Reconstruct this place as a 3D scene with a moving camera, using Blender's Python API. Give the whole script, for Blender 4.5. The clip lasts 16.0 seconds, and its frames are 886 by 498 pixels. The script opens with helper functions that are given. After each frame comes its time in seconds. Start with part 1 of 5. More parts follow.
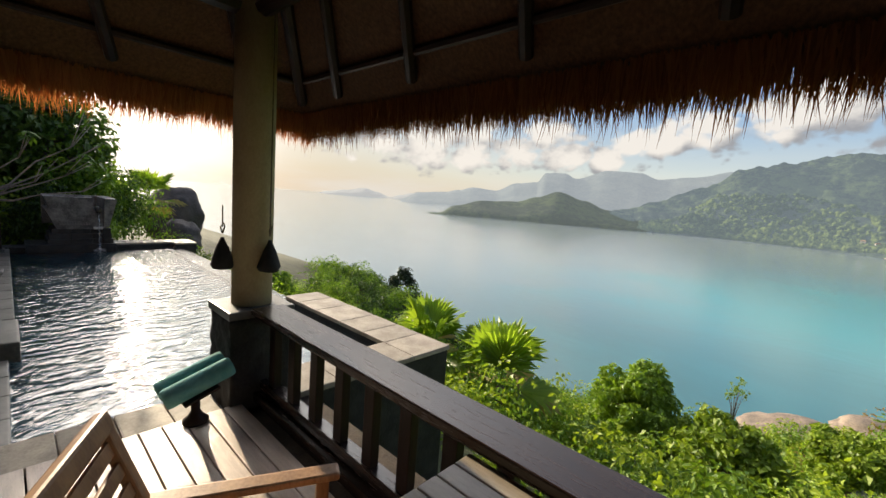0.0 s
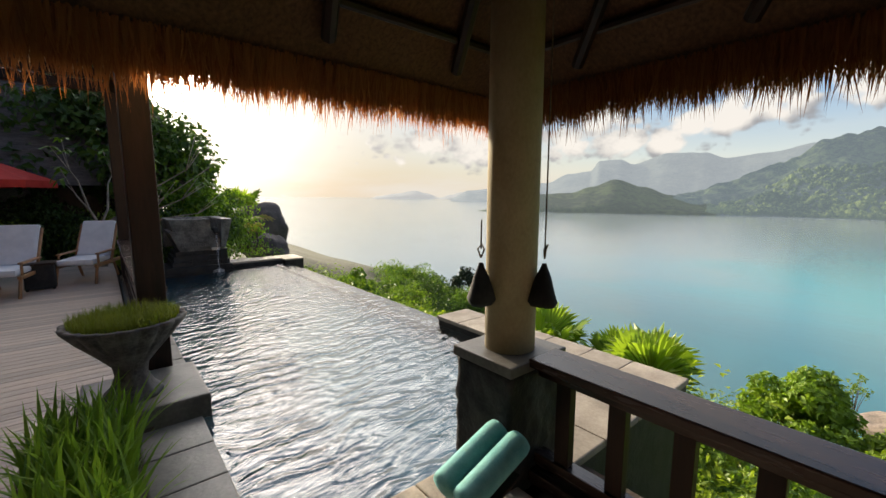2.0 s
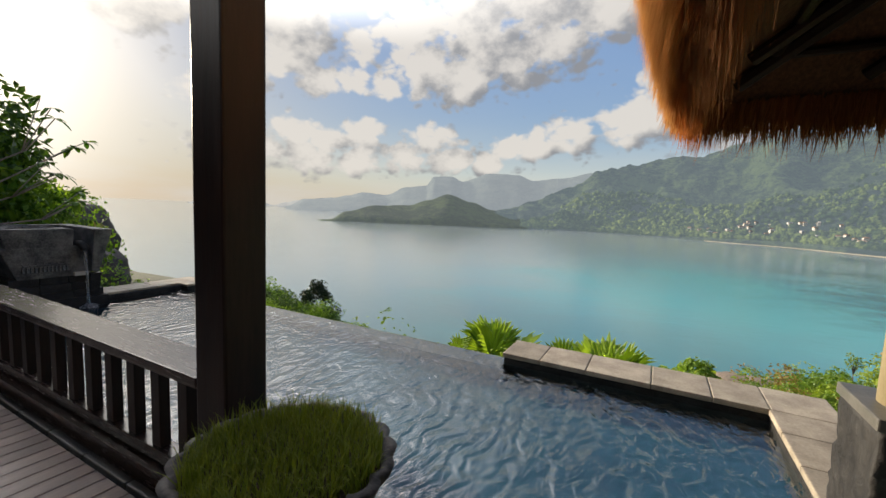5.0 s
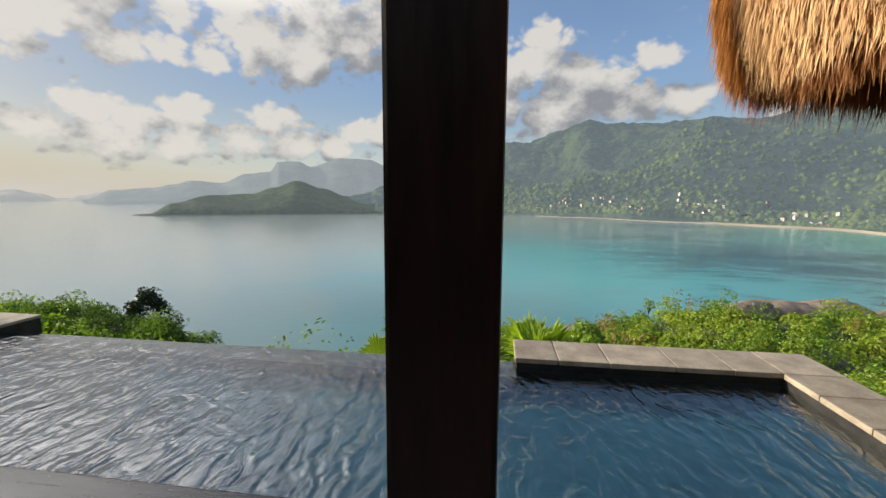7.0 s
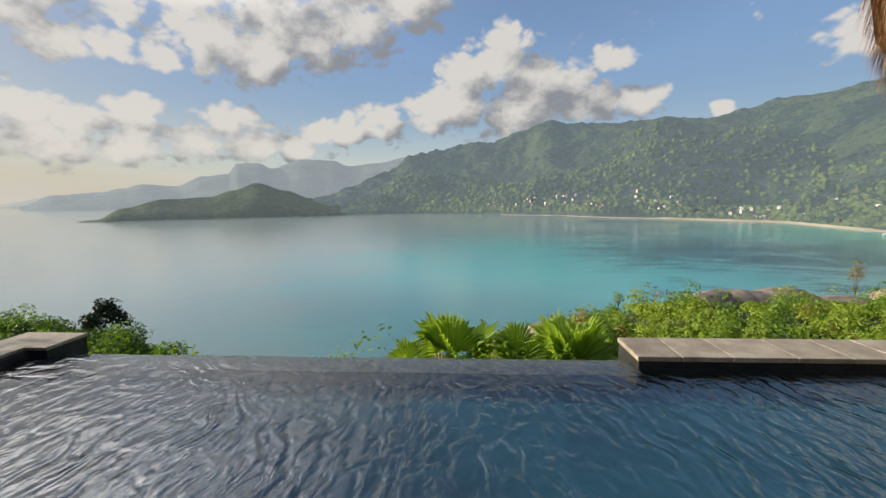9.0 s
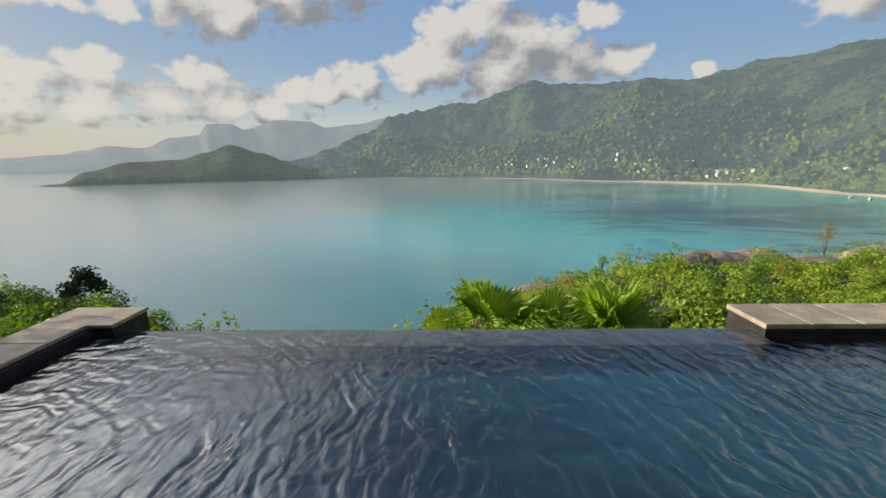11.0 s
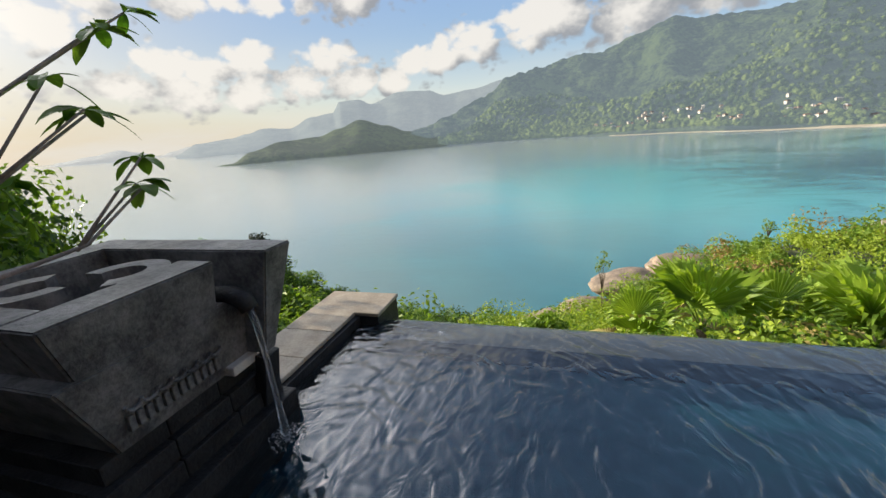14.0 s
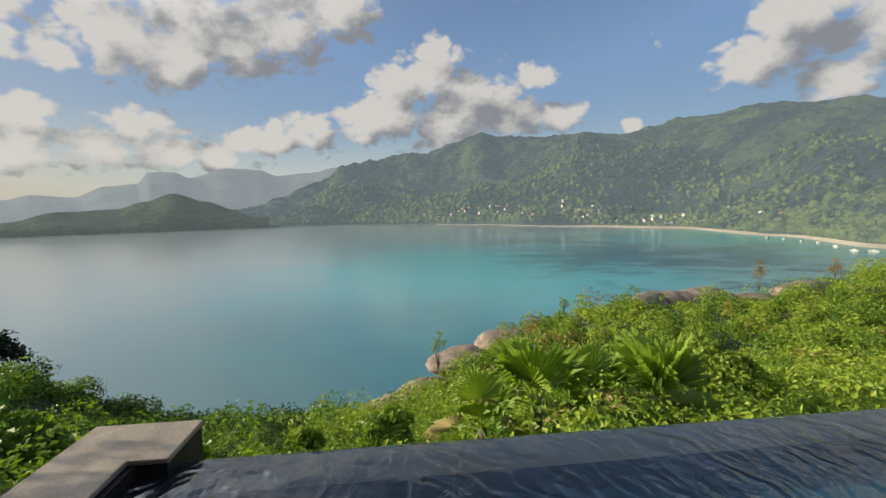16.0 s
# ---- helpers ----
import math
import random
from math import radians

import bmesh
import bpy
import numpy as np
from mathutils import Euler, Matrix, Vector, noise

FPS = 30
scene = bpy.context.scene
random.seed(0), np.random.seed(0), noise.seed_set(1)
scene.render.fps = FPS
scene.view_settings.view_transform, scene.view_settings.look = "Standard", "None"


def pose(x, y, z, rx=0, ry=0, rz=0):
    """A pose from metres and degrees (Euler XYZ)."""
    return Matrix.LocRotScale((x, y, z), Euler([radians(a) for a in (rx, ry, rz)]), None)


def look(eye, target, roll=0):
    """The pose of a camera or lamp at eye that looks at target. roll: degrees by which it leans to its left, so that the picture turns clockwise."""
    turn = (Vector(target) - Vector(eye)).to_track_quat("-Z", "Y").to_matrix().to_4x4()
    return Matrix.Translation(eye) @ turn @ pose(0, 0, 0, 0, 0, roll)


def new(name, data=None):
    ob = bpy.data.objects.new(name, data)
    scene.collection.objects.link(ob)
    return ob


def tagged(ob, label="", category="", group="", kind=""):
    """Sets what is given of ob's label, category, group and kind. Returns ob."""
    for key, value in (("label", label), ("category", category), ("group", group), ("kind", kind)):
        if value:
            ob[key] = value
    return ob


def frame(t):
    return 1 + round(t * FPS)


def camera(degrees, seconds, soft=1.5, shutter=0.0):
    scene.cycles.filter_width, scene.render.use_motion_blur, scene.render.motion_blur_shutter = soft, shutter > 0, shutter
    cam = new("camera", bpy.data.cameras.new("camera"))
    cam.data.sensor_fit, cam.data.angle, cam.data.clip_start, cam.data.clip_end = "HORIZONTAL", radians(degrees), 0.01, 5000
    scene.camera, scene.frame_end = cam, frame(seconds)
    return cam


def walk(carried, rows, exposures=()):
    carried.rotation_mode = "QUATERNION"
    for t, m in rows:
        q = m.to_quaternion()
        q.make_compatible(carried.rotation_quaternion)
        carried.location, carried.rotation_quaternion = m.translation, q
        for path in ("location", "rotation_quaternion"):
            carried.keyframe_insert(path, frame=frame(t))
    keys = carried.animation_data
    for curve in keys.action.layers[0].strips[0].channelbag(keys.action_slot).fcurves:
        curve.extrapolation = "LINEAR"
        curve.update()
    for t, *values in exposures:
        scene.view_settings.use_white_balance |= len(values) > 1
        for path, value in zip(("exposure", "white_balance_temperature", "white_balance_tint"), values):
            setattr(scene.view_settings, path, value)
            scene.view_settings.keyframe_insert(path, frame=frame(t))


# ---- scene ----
cam = camera(94.7, 16.0)
PATH = [
    (0, (0.145, -0.167, 1.751), (-1.201, 1.291, 1.501), 4.4),
    (0.5, (-0.175, -0.323, 1.685), (-1.53, 1.12, 1.396), 2.4),
    (1, (-0.66, -0.459, 1.702), (-2.072, 0.918, 1.373), 0.5),
    (1.5, (-1.103, -0.623, 1.742), (-2.591, 0.677, 1.433), -0.1),
    (2, (-1.629, -0.69, 1.708), (-3.15, 0.58, 1.441), 0.2),
    (2.5, (-2.207, -0.892, 1.695), (-3.703, 0.409, 1.429), 0.8),
    (3, (-2.696, -1.117, 1.656), (-4.154, 0.218, 1.353), 1.5),
    (3.5, (-3.142, -1.312, 1.678), (-4.541, 0.083, 1.364), 0.3),
    (4, (-3.577, -1.591, 1.7), (-4.862, -0.087, 1.403), 1.1),
    (4.5, (-3.945, -1.673, 1.657), (-5.068, -0.037, 1.411), 2.0),
    (5, (-4.472, -1.647, 1.667), (-5.401, 0.113, 1.468), 2.4),
    (7.5, (-6.587, -1.218, 1.643), (-6.772, 0.756, 1.386), -0.2),
    (8, (-7.013, -1.24, 1.662), (-7.156, 0.739, 1.412), -0.6),
    (10.5, (-8.707, -1.0, 1.564), (-8.758, 0.974, 1.246), -0.2),
    (11, (-9.069, -0.873, 1.581), (-9.087, 1.081, 1.152), -0.5),
    (11.5, (-9.388, -0.861, 1.605), (-9.421, 1.069, 1.083), -1.1),
    (12, (-9.633, -0.81, 1.604), (-9.722, 1.102, 1.024), -2.1),
    (12.5, (-9.925, -0.667, 1.612), (-10.137, 1.225, 1.001), -3.8),
    (13, (-10.227, -0.561, 1.605), (-10.596, 1.301, 0.973), -5.4),
    (13.5, (-10.464, -0.526, 1.654), (-10.977, 1.303, 1.028), -5.9),
    (14, (-10.625, -0.422, 1.704), (-11.204, 1.407, 1.138), -4.7),
    (14.5, (-10.662, -0.239, 1.764), (-11.177, 1.638, 1.3), -2.7),
    (15, (-10.685, -0.105, 1.768), (-10.998, 1.838, 1.408), -1.2),
    (15.5, (-10.694, -0.097, 1.78), (-10.736, 1.884, 1.509), -0.8),
    (16, (-10.797, 0.116, 1.67), (-10.591, 2.094, 1.461), -0.9),
]
walk(cam, [(t, look(eye, target, roll)) for t, eye, target, roll in PATH],
     [(0, 0.78, 6800, 12), (2.5, 0.85, 6800, 12), (5, 0.5, 6700, 11), (8, 0.45, 6600, 10), (10.5, 0.38, 6600, 10), (13.8, 0.8, 6600, 10), (16, 0.3, 6600, 10)])

# ---- world, sun, exposure ----
SUN_YAW, SUN_EL = 82.5, 14.0
def heading(yaw, el):
    a, e = radians(yaw), radians(el)
    return Vector((-math.sin(a) * math.cos(e), math.cos(a) * math.cos(e), math.sin(e)))
SUN = heading(SUN_YAW, SUN_EL)

class Nodes:
    """Short hand for node trees."""
    def __init__(self, tree):
        self.t = tree
    def add(self, kind):
        return self.t.nodes.new(kind)
    def put(self, socket, value):
        if isinstance(value, bpy.types.NodeSocket):
            self.t.links.new(value, socket)
        elif value is not None:
            socket.default_value = value
    def math(self, op, a, b=None, c=None, clamp=False):
        n = self.add("ShaderNodeMath")
        n.operation, n.use_clamp = op, clamp
        for s, v in zip(n.inputs, (a, b, c)):
            self.put(s, v)
        return n.outputs[0]
    def vec(self, op, a, b=None, scale=None):
        n = self.add("ShaderNodeVectorMath")
        n.operation = op
        self.put(n.inputs[0], a)
        if b is not None:
            self.put(n.inputs[1], b)
        if scale is not None:
            self.put(n.inputs["Scale"], scale)
        return n.outputs["Value"] if op in ("DOT_PRODUCT", "DISTANCE", "LENGTH") else n.outputs[0]
    def ramp(self, v, a, b, lo=0.0, hi=1.0):
        n = self.add("ShaderNodeMapRange")
        n.interpolation_type = "SMOOTHSTEP"
        for s, x in zip(n.inputs, (v, a, b, lo, hi)):
            self.put(s, x)
        return n.outputs[0]
    def noise(self, v, scale, detail=4.0, rough=0.55, dist=0.0):
        n = self.add("ShaderNodeTexNoise")
        self.put(n.inputs["Vector"], v)
        for k, x in (("Scale", scale), ("Detail", detail), ("Roughness", rough), ("Distortion", dist)):
            n.inputs[k].default_value = x
        return n.outputs["Fac"]
    def mix(self, f, a, b, kind="MIX"):
        n = self.add("ShaderNodeMix")
        n.data_type, n.blend_type = "RGBA", kind
        self.put(n.inputs[0], f)
        self.put(n.inputs[6], (*a, 1) if isinstance(a, tuple) and len(a) == 3 else a)
        self.put(n.inputs[7], (*b, 1) if isinstance(b, tuple) and len(b) == 3 else b)
        return n.outputs[2]
    def scaled(self, v, s):
        return self.vec("MULTIPLY", v, s)

# yaw, elevation, radius of each cumulus head, bank by bank
CLOUDS = [(-5, 18.2, .065), (-2, 15.5, .075), (-9.8, 15, .065), (-13.6, 13.6, .06), (1, 12, .075), (-7, 11.5, .085), (-16, 11.6, .06), (5, 11, .06), (11, 10, .055), (16, 8.9, .045), (19.5, 8.2, .04),
          (-18.8, 16.4, .036), (-22, 11.5, .045), (-30.3, 9.6, .022),
          (-46, 18.5, .075), (-43, 15, .06), (-49.5, 12, .05), (-53, 16, .09), (-58, 13, .08),
          (32, 18, .075), (26, 16.6, .075), (20, 19, .09), (14.5, 21, .085), (8, 23.6, .07), (24, 23, .11), (33, 22.5, .06), (17, 26, .1), (36, 15.4, .035),
          (48, 18.6, .07), (45.5, 15.6, .05), (39.5, 20, .04), (41, 15.6, .036), (52, 16, .06), (49, 23, .09),
          (48, 9, .045), (44, 8, .045), (39, 9.4, .042), (30, 9.2, .045), (34, 6.8, .055), (40, 6, .055), (46, 5.8, .05), (27, 7, .05), (52, 7, .05), (22, 6.2, .04),
          (58, 12, .05), (64, 20, .08), (70, 26, .1), (-62, 28, .16), (-78, 15, .15), (110, 30, .25), (150, 25, .3), (-120, 24, .3), (-150, 40, .3)]
world = bpy.data.worlds.new("sky")
scene.world = world
world.use_nodes = True
wt = world.node_tree
wt.nodes.clear()
W = Nodes(wt)
sky = W.add("ShaderNodeTexSky")
sky.sky_type, sky.sun_disc = "NISHITA", False
sky.sun_elevation, sky.sun_rotation = radians(SUN_EL), radians(-SUN_YAW)
sky.air_density, sky.dust_density, sky.ozone_density, sky.altitude = 1.0, 1.6, 1.5, 40
ray = W.add("ShaderNodeTexCoord").outputs["Generated"]
flat = W.scaled(ray, (1.0, 1.0, 1.4))
up = W.add("ShaderNodeSeparateXYZ")
wt.links.new(ray, up.inputs[0])
# a long low bank of cloud over the horizon on the sun's side
bank_dir = heading(40, 7)
low = W.math("MULTIPLY", W.ramp(W.math("ABSOLUTE", W.math("SUBTRACT", up.outputs[2], 0.118)), 0.01, 0.085, 0.52, 0.0), W.ramp(W.vec("DOT_PRODUCT", ray, tuple(bank_dir)), 0.85, 0.97))
def billow(place, scale):
    """Rounded heads that meet in sharp creases."""
    v = W.add("ShaderNodeTexVoronoi")
    v.feature = "SMOOTH_F1"
    W.put(v.inputs["Vector"], place)
    v.inputs["Scale"].default_value, v.inputs["Smoothness"].default_value = scale, 0.25
    return W.math("SUBTRACT", 0.45, v.outputs["Distance"])
def cloud_body(place, detail, heads):
    """How thick the cloud is in a direction."""
    bank = low
    for yaw, el, r in CLOUDS:
        c = heading(yaw, el)
        d = W.vec("DISTANCE", place, (c.x, c.y, 1.4 * c.z))
        bank = W.math("SMOOTH_MAX", bank, W.ramp(d, 0.0, r * 2.3, 1.0, 0.0), 0.16)
    puff = W.math("MULTIPLY", W.math("SUBTRACT", W.noise(place, 13.0, detail, 0.6, 0.1), 0.5), 1.15)
    if heads:
        warped = W.vec("ADD", place, W.scaled(W.vec("SUBTRACT", cloud_warp, (0.5, 0.5, 0.5)), (0.05, 0.05, 0.05)))
        puff = W.math("ADD", puff, W.math("ADD", W.math("MULTIPLY", billow(warped, 24.0), 0.55), W.math("MULTIPLY", billow(warped, 52.0), 0.30)))
    return W.math("ADD", bank, puff)
warp_tex = W.add("ShaderNodeTexNoise")
wt.links.new(flat, warp_tex.inputs["Vector"])
warp_tex.inputs["Scale"].default_value = 14.0
cloud_warp = warp_tex.outputs["Color"]
body = cloud_body(flat, 9.0, True)
soft = cloud_body(flat, 4.0, False)
toward = cloud_body(W.vec("ADD", flat, tuple(0.055 * (SUN + Vector((0, 0, 0.9))))), 4.0, False)
cover = W.ramp(body, 0.34, 0.70)
shade = W.ramp(W.math("ADD", W.math("SUBTRACT", soft, toward), W.math("MULTIPLY", W.math("SUBTRACT", 0.9, body), 0.20)), -0.20, 0.42)
near_sun = W.math("MAXIMUM", W.vec("DOT_PRODUCT", ray, tuple(SUN)), 0.0)
glow = W.math("ADD", W.math("MULTIPLY", W.math("POWER", near_sun, 900.0), 16.0), W.math("MULTIPLY", W.math("POWER", near_sun, 40.0), 1.2))
# glow band above the view round the sun, added to brighten pool and deck
# it fades towards the horizon and the zenith
wide = W.math("MULTIPLY", W.math("POWER", near_sun, 4.0), W.math("MULTIPLY", W.ramp(up.outputs[2], 0.33, 0.52, 0.02, 4.6), W.ramp(up.outputs[2], 0.52, 0.80, 1.0, 0.25)))
cloud_col = W.mix(shade, (2.0, 2.07, 2.2), (5.3, 5.1, 4.75))
veil = W.noise(W.scaled(ray, (1.0, 1.0, 5.0)), 2.6, 6.0, 0.6)
haze = W.math("MULTIPLY", W.ramp(up.outputs[2], -0.02, 0.22, 0.75, 0.06), W.ramp(veil, 0.25, 0.75, 0.6, 1.2))
clear = W.mix(1.0, sky.outputs[0], (1.15, 1.26, 1.48), "MULTIPLY")
# thin cloud veils the brightest air round the sun
peak = W.add("ShaderNodeSeparateColor")
wt.links.new(clear, peak.inputs[0])
most = W.math("MAXIMUM", W.math("MAXIMUM", peak.outputs[0], peak.outputs[1]), peak.outputs[2])
clear = W.mix(1.0, clear, W.math("MINIMUM", W.math("DIVIDE", 4.4, most), 1.0), "MULTIPLY")
col = W.mix(haze, clear, (4.5, 4.5, 4.3))
col = W.mix(W.math("MULTIPLY", cover, 0.92), col, cloud_col)
glow_col = W.mix(1.0, (10.0, 9.4, 8.3), glow, "MULTIPLY")
col = W.mix(1.0, col, glow_col, "ADD")
col = W.mix(1.0, col, W.mix(1.0, (10.0, 9.8, 9.3), wide, "MULTIPLY"), "ADD")
bg = W.add("ShaderNodeBackground")
bg.inputs[1].default_value = 0.10
wt.links.new(col, bg.inputs[0])
wt.links.new(bg.outputs[0], W.add("ShaderNodeOutputWorld").inputs[0])

sun_lamp = bpy.data.lights.new("sun", "SUN")
sun_lamp.energy, sun_lamp.angle, sun_lamp.color = 4.8, radians(0.6), (1.0, 0.86, 0.64)
new("sun", sun_lamp).matrix_world = look(60 * SUN, (0, 0, 0))

# ---- materials ----
def material(name, rough=0.6, metal=0.0):
    m = bpy.data.materials.new(name)
    m.use_nodes = True
    m.node_tree.nodes.clear()
    n = Nodes(m.node_tree)
    b = n.add("ShaderNodeBsdfPrincipled")
    b.inputs["Roughness"].default_value, b.inputs["Metallic"].default_value = rough, metal
    n.out = n.add("ShaderNodeOutputMaterial")
    m.node_tree.links.new(b.outputs[0], n.out.inputs[0])
    n.co = n.add("ShaderNodeTexCoord").outputs["Object"]
    return m, n, b
def bump(n, b, height, strength=0.3, dist=0.02):
    k = n.add("ShaderNodeBump")
    k.inputs["Strength"].default_value, k.inputs["Distance"].default_value = strength, dist
    n.put(k.inputs["Height"], height)
    n.put(b.inputs["Normal"], k.outputs[0])
def surface(name, dark, light, scale=6.0, rough=0.6, stretch=(1, 1, 1), fine=60.0, relief=0.3, dist=0.01, per=0.0, metal=0.0, stain=0.35, world_co=False, spec=0.5):
    """Two-scale mottled surface; per: spread of brightness between objects."""
    m, n, b = material(name, rough, metal)
    co = n.add("ShaderNodeNewGeometry").outputs["Position"] if world_co else n.co
    co = n.scaled(co, stretch)
    big, small = n.noise(co, scale, 5.0, 0.6), n.noise(co, fine, 4.0, 0.6)
    f = n.math("ADD", n.math("MULTIPLY", big, 1 - stain), n.math("MULTIPLY", small, stain))
    c = n.mix(n.ramp(f, 0.3, 0.7), dark, light)
    if per:
        r = n.add("ShaderNodeObjectInfo").outputs["Random"]
        c = n.mix(1.0, c, n.math("ADD", n.math("MULTIPLY", r, 2 * per), 1 - per), "MULTIPLY")
    n.put(b.inputs["Base Color"], c)
    b.inputs["Specular IOR Level"].default_value = spec
    n.put(b.inputs["Roughness"], n.math("ADD", n.math("MULTIPLY", small, 0.3), rough - 0.15))
    bump(n, b, n.math("ADD", small, n.math("MULTIPLY", big, 0.5)), relief, dist)
    return m
def foliage(name, dark, light, through_light=0.35, gloss=0.45, glow_tint=(1.25, 1.3, 0.5)):
    m, n, b = material(name, gloss)
    geo = n.add("ShaderNodeNewGeometry")
    r = geo.outputs["Random Per Island"]
    o = n.add("ShaderNodeObjectInfo").outputs["Random"]
    f = n.math("ADD", n.math("MULTIPLY", r, 0.5), n.math("MULTIPLY", o, 0.5))
    f = n.math("ADD", f, n.math("MULTIPLY", n.math("SUBTRACT", n.noise(geo.outputs["Position"], 1.3, 2.0), 0.5), 0.8), clamp=True)
    c = n.mix(f, dark, light)
    n.put(b.inputs["Base Color"], c)
    b.inputs["Specular IOR Level"].default_value = 0.3
    t = n.add("ShaderNodeBsdfTranslucent")
    n.put(t.inputs[0], n.mix(1.0, c, glow_tint, "MULTIPLY"))
    x = n.add("ShaderNodeMixShader")
    x.inputs[0].default_value = through_light
    m.node_tree.links.new(b.outputs[0], x.inputs[1])
    m.node_tree.links.new(t.outputs[0], x.inputs[2])
    m.node_tree.links.new(x.outputs[0], n.out.inputs[0])
    return m

M_DECK = surface("weathered decking", (0.43, 0.335, 0.265), (0.63, 0.515, 0.415), 3.0, 0.32, (1, 9, 9), 40, 0.35, 0.004, 0.18)
M_DECKY = surface("weathered deck boards", (0.43, 0.335, 0.265), (0.63, 0.515, 0.415), 3.0, 0.32, (9, 1, 9), 40, 0.35, 0.004, 0.2)
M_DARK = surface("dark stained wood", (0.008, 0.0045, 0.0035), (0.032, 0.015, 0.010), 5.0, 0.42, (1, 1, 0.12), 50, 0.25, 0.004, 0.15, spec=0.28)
M_RAIL = surface("dark stained rail", (0.016, 0.009, 0.007), (0.052, 0.029, 0.022), 5.0, 0.24, (0.12, 1, 1), 50, 0.25, 0.003, 0.1)
M_TEAK = surface("oiled teak", (0.20, 0.085, 0.03), (0.46, 0.25, 0.11), 8.0, 0.42, (1, 1, 0.2), 70, 0.2, 0.003, 0.12)
M_COPING = surface("sandstone paving", (0.23, 0.19, 0.145), (0.46, 0.395, 0.305), 4.0, 0.7, (1, 1, 1), 45, 0.4, 0.006, 0.22)
M_WET = surface("damp grey stone", (0.07, 0.068, 0.06), (0.17, 0.16, 0.14), 3.0, 0.4, (1, 1, 1), 35, 0.4, 0.006, 0.2)
M_BLACK = surface("black volcanic stone", (0.010, 0.010, 0.011), (0.042, 0.040, 0.038), 6.0, 0.55, (1, 1, 1), 45, 0.6, 0.012, 0.2, spec=0.3)
M_TROUGH = surface("carved grey stone", (0.04, 0.04, 0.04), (0.25, 0.245, 0.235), 5.0, 0.6, (1, 1, 1), 38, 0.7, 0.012, 0.1)
M_TILE = surface("dark blue pool tile", (0.003, 0.044, 0.078), (0.008, 0.084, 0.132), 1.2, 0.4, (1, 1, 1), 12, 0.1, 0.003)
M_LEDGE = surface("grey pool ledge", (0.030, 0.034, 0.042), (0.065, 0.068, 0.075), 4.0, 0.5, (1, 1, 1), 30, 0.3, 0.004, 0.1)
M_PLASTER = surface("ochre plaster", (0.34, 0.27, 0.15), (0.50, 0.42, 0.25), 2.5, 0.7, (1, 1, 0.6), 60, 0.2, 0.004)
M_WOVEN = surface("woven bamboo", (0.06, 0.03, 0.014), (0.17, 0.09, 0.04), 9.0, 0.7, (1, 6, 1), 60, 0.5, 0.01)
# sunlit gold is put into the outer thatch; the underside keeps the darker tone
M_THATCHLIT = surface("combed sunlit outer thatch", (0.20, 0.105, 0.04), (0.58, 0.36, 0.17), 9.0, 0.8, (7, 7, 0.6), 70, 0.8, 0.03)
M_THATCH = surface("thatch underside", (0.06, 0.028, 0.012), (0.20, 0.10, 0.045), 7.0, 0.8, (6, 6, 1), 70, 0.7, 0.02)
# one straw in two colours: sunlit gold for the face, backlit brown for the fringe
M_STRAWLIT = foliage("combed sunlit golden straw", (0.36, 0.20, 0.085), (0.85, 0.62, 0.35), 0.18, 0.7, (1.2, 0.9, 0.6))
M_STRAW = foliage("backlit straw fringe", (0.17, 0.065, 0.025), (0.48, 0.24, 0.10), 0.45, 0.7, (1.3, 0.9, 0.55))
M_GREYTHATCH = surface("grey old thatch", (0.045, 0.04, 0.042), (0.13, 0.115, 0.115), 4.0, 0.85, (1, 1, 5), 30, 0.7, 0.05)
# the whitish sky sheen on the table top is put into its colour
M_SHEENTEAK = surface("teak with pale sky sheen", (0.36, 0.30, 0.23), (0.58, 0.51, 0.42), 6.0, 0.32, (0.2, 1, 1), 60, 0.2, 0.003, 0.1)
M_CUSHION = surface("white cushion", (0.62, 0.63, 0.66), (0.78, 0.78, 0.80), 6.0, 0.85, (1, 1, 1), 120, 0.15, 0.003)
M_RED = surface("red canvas", (0.45, 0.02, 0.012), (0.62, 0.045, 0.03), 5.0, 0.8, (1, 1, 1), 150, 0.1, 0.002)
M_TOWEL = surface("turquoise towelling", (0.10, 0.36, 0.36), (0.22, 0.52, 0.50), 9.0, 0.9, (1, 1, 1), 160, 0.6, 0.004)
M_BOWL = surface("weathered cast stone", (0.035, 0.031, 0.028), (0.18, 0.165, 0.15), 7.0, 0.8, (1, 1, 1), 45, 0.5, 0.01)
M_ROPE = surface("natural rope", (0.10, 0.07, 0.04), (0.22, 0.17, 0.10), 30.0, 0.8)
M_BAG = surface("black cloth", (0.008, 0.008, 0.009), (0.03, 0.03, 0.03), 12.0, 0.85, (1, 1, 1), 140, 0.4, 0.004)
M_SOIL = surface("dark soil", (0.03, 0.02, 0.013), (0.08, 0.055, 0.035), 9.0, 0.9, (1, 1, 1), 50, 0.8, 0.02)
M_ROCK = surface("granite boulder", (0.10, 0.085, 0.07), (0.36, 0.28, 0.21), 0.5, 0.75, (1, 1, 1), 5, 0.7, 0.08, world_co=True)
M_DARKROCK = surface("dark granite", (0.03, 0.024, 0.022), (0.11, 0.085, 0.075), 1.2, 0.75, (1, 1, 1), 9, 0.7, 0.05)
M_BARK = surface("pale bark", (0.16, 0.13, 0.11), (0.38, 0.33, 0.29), 12.0, 0.8, (1, 1, 0.4), 60, 0.5, 0.01)
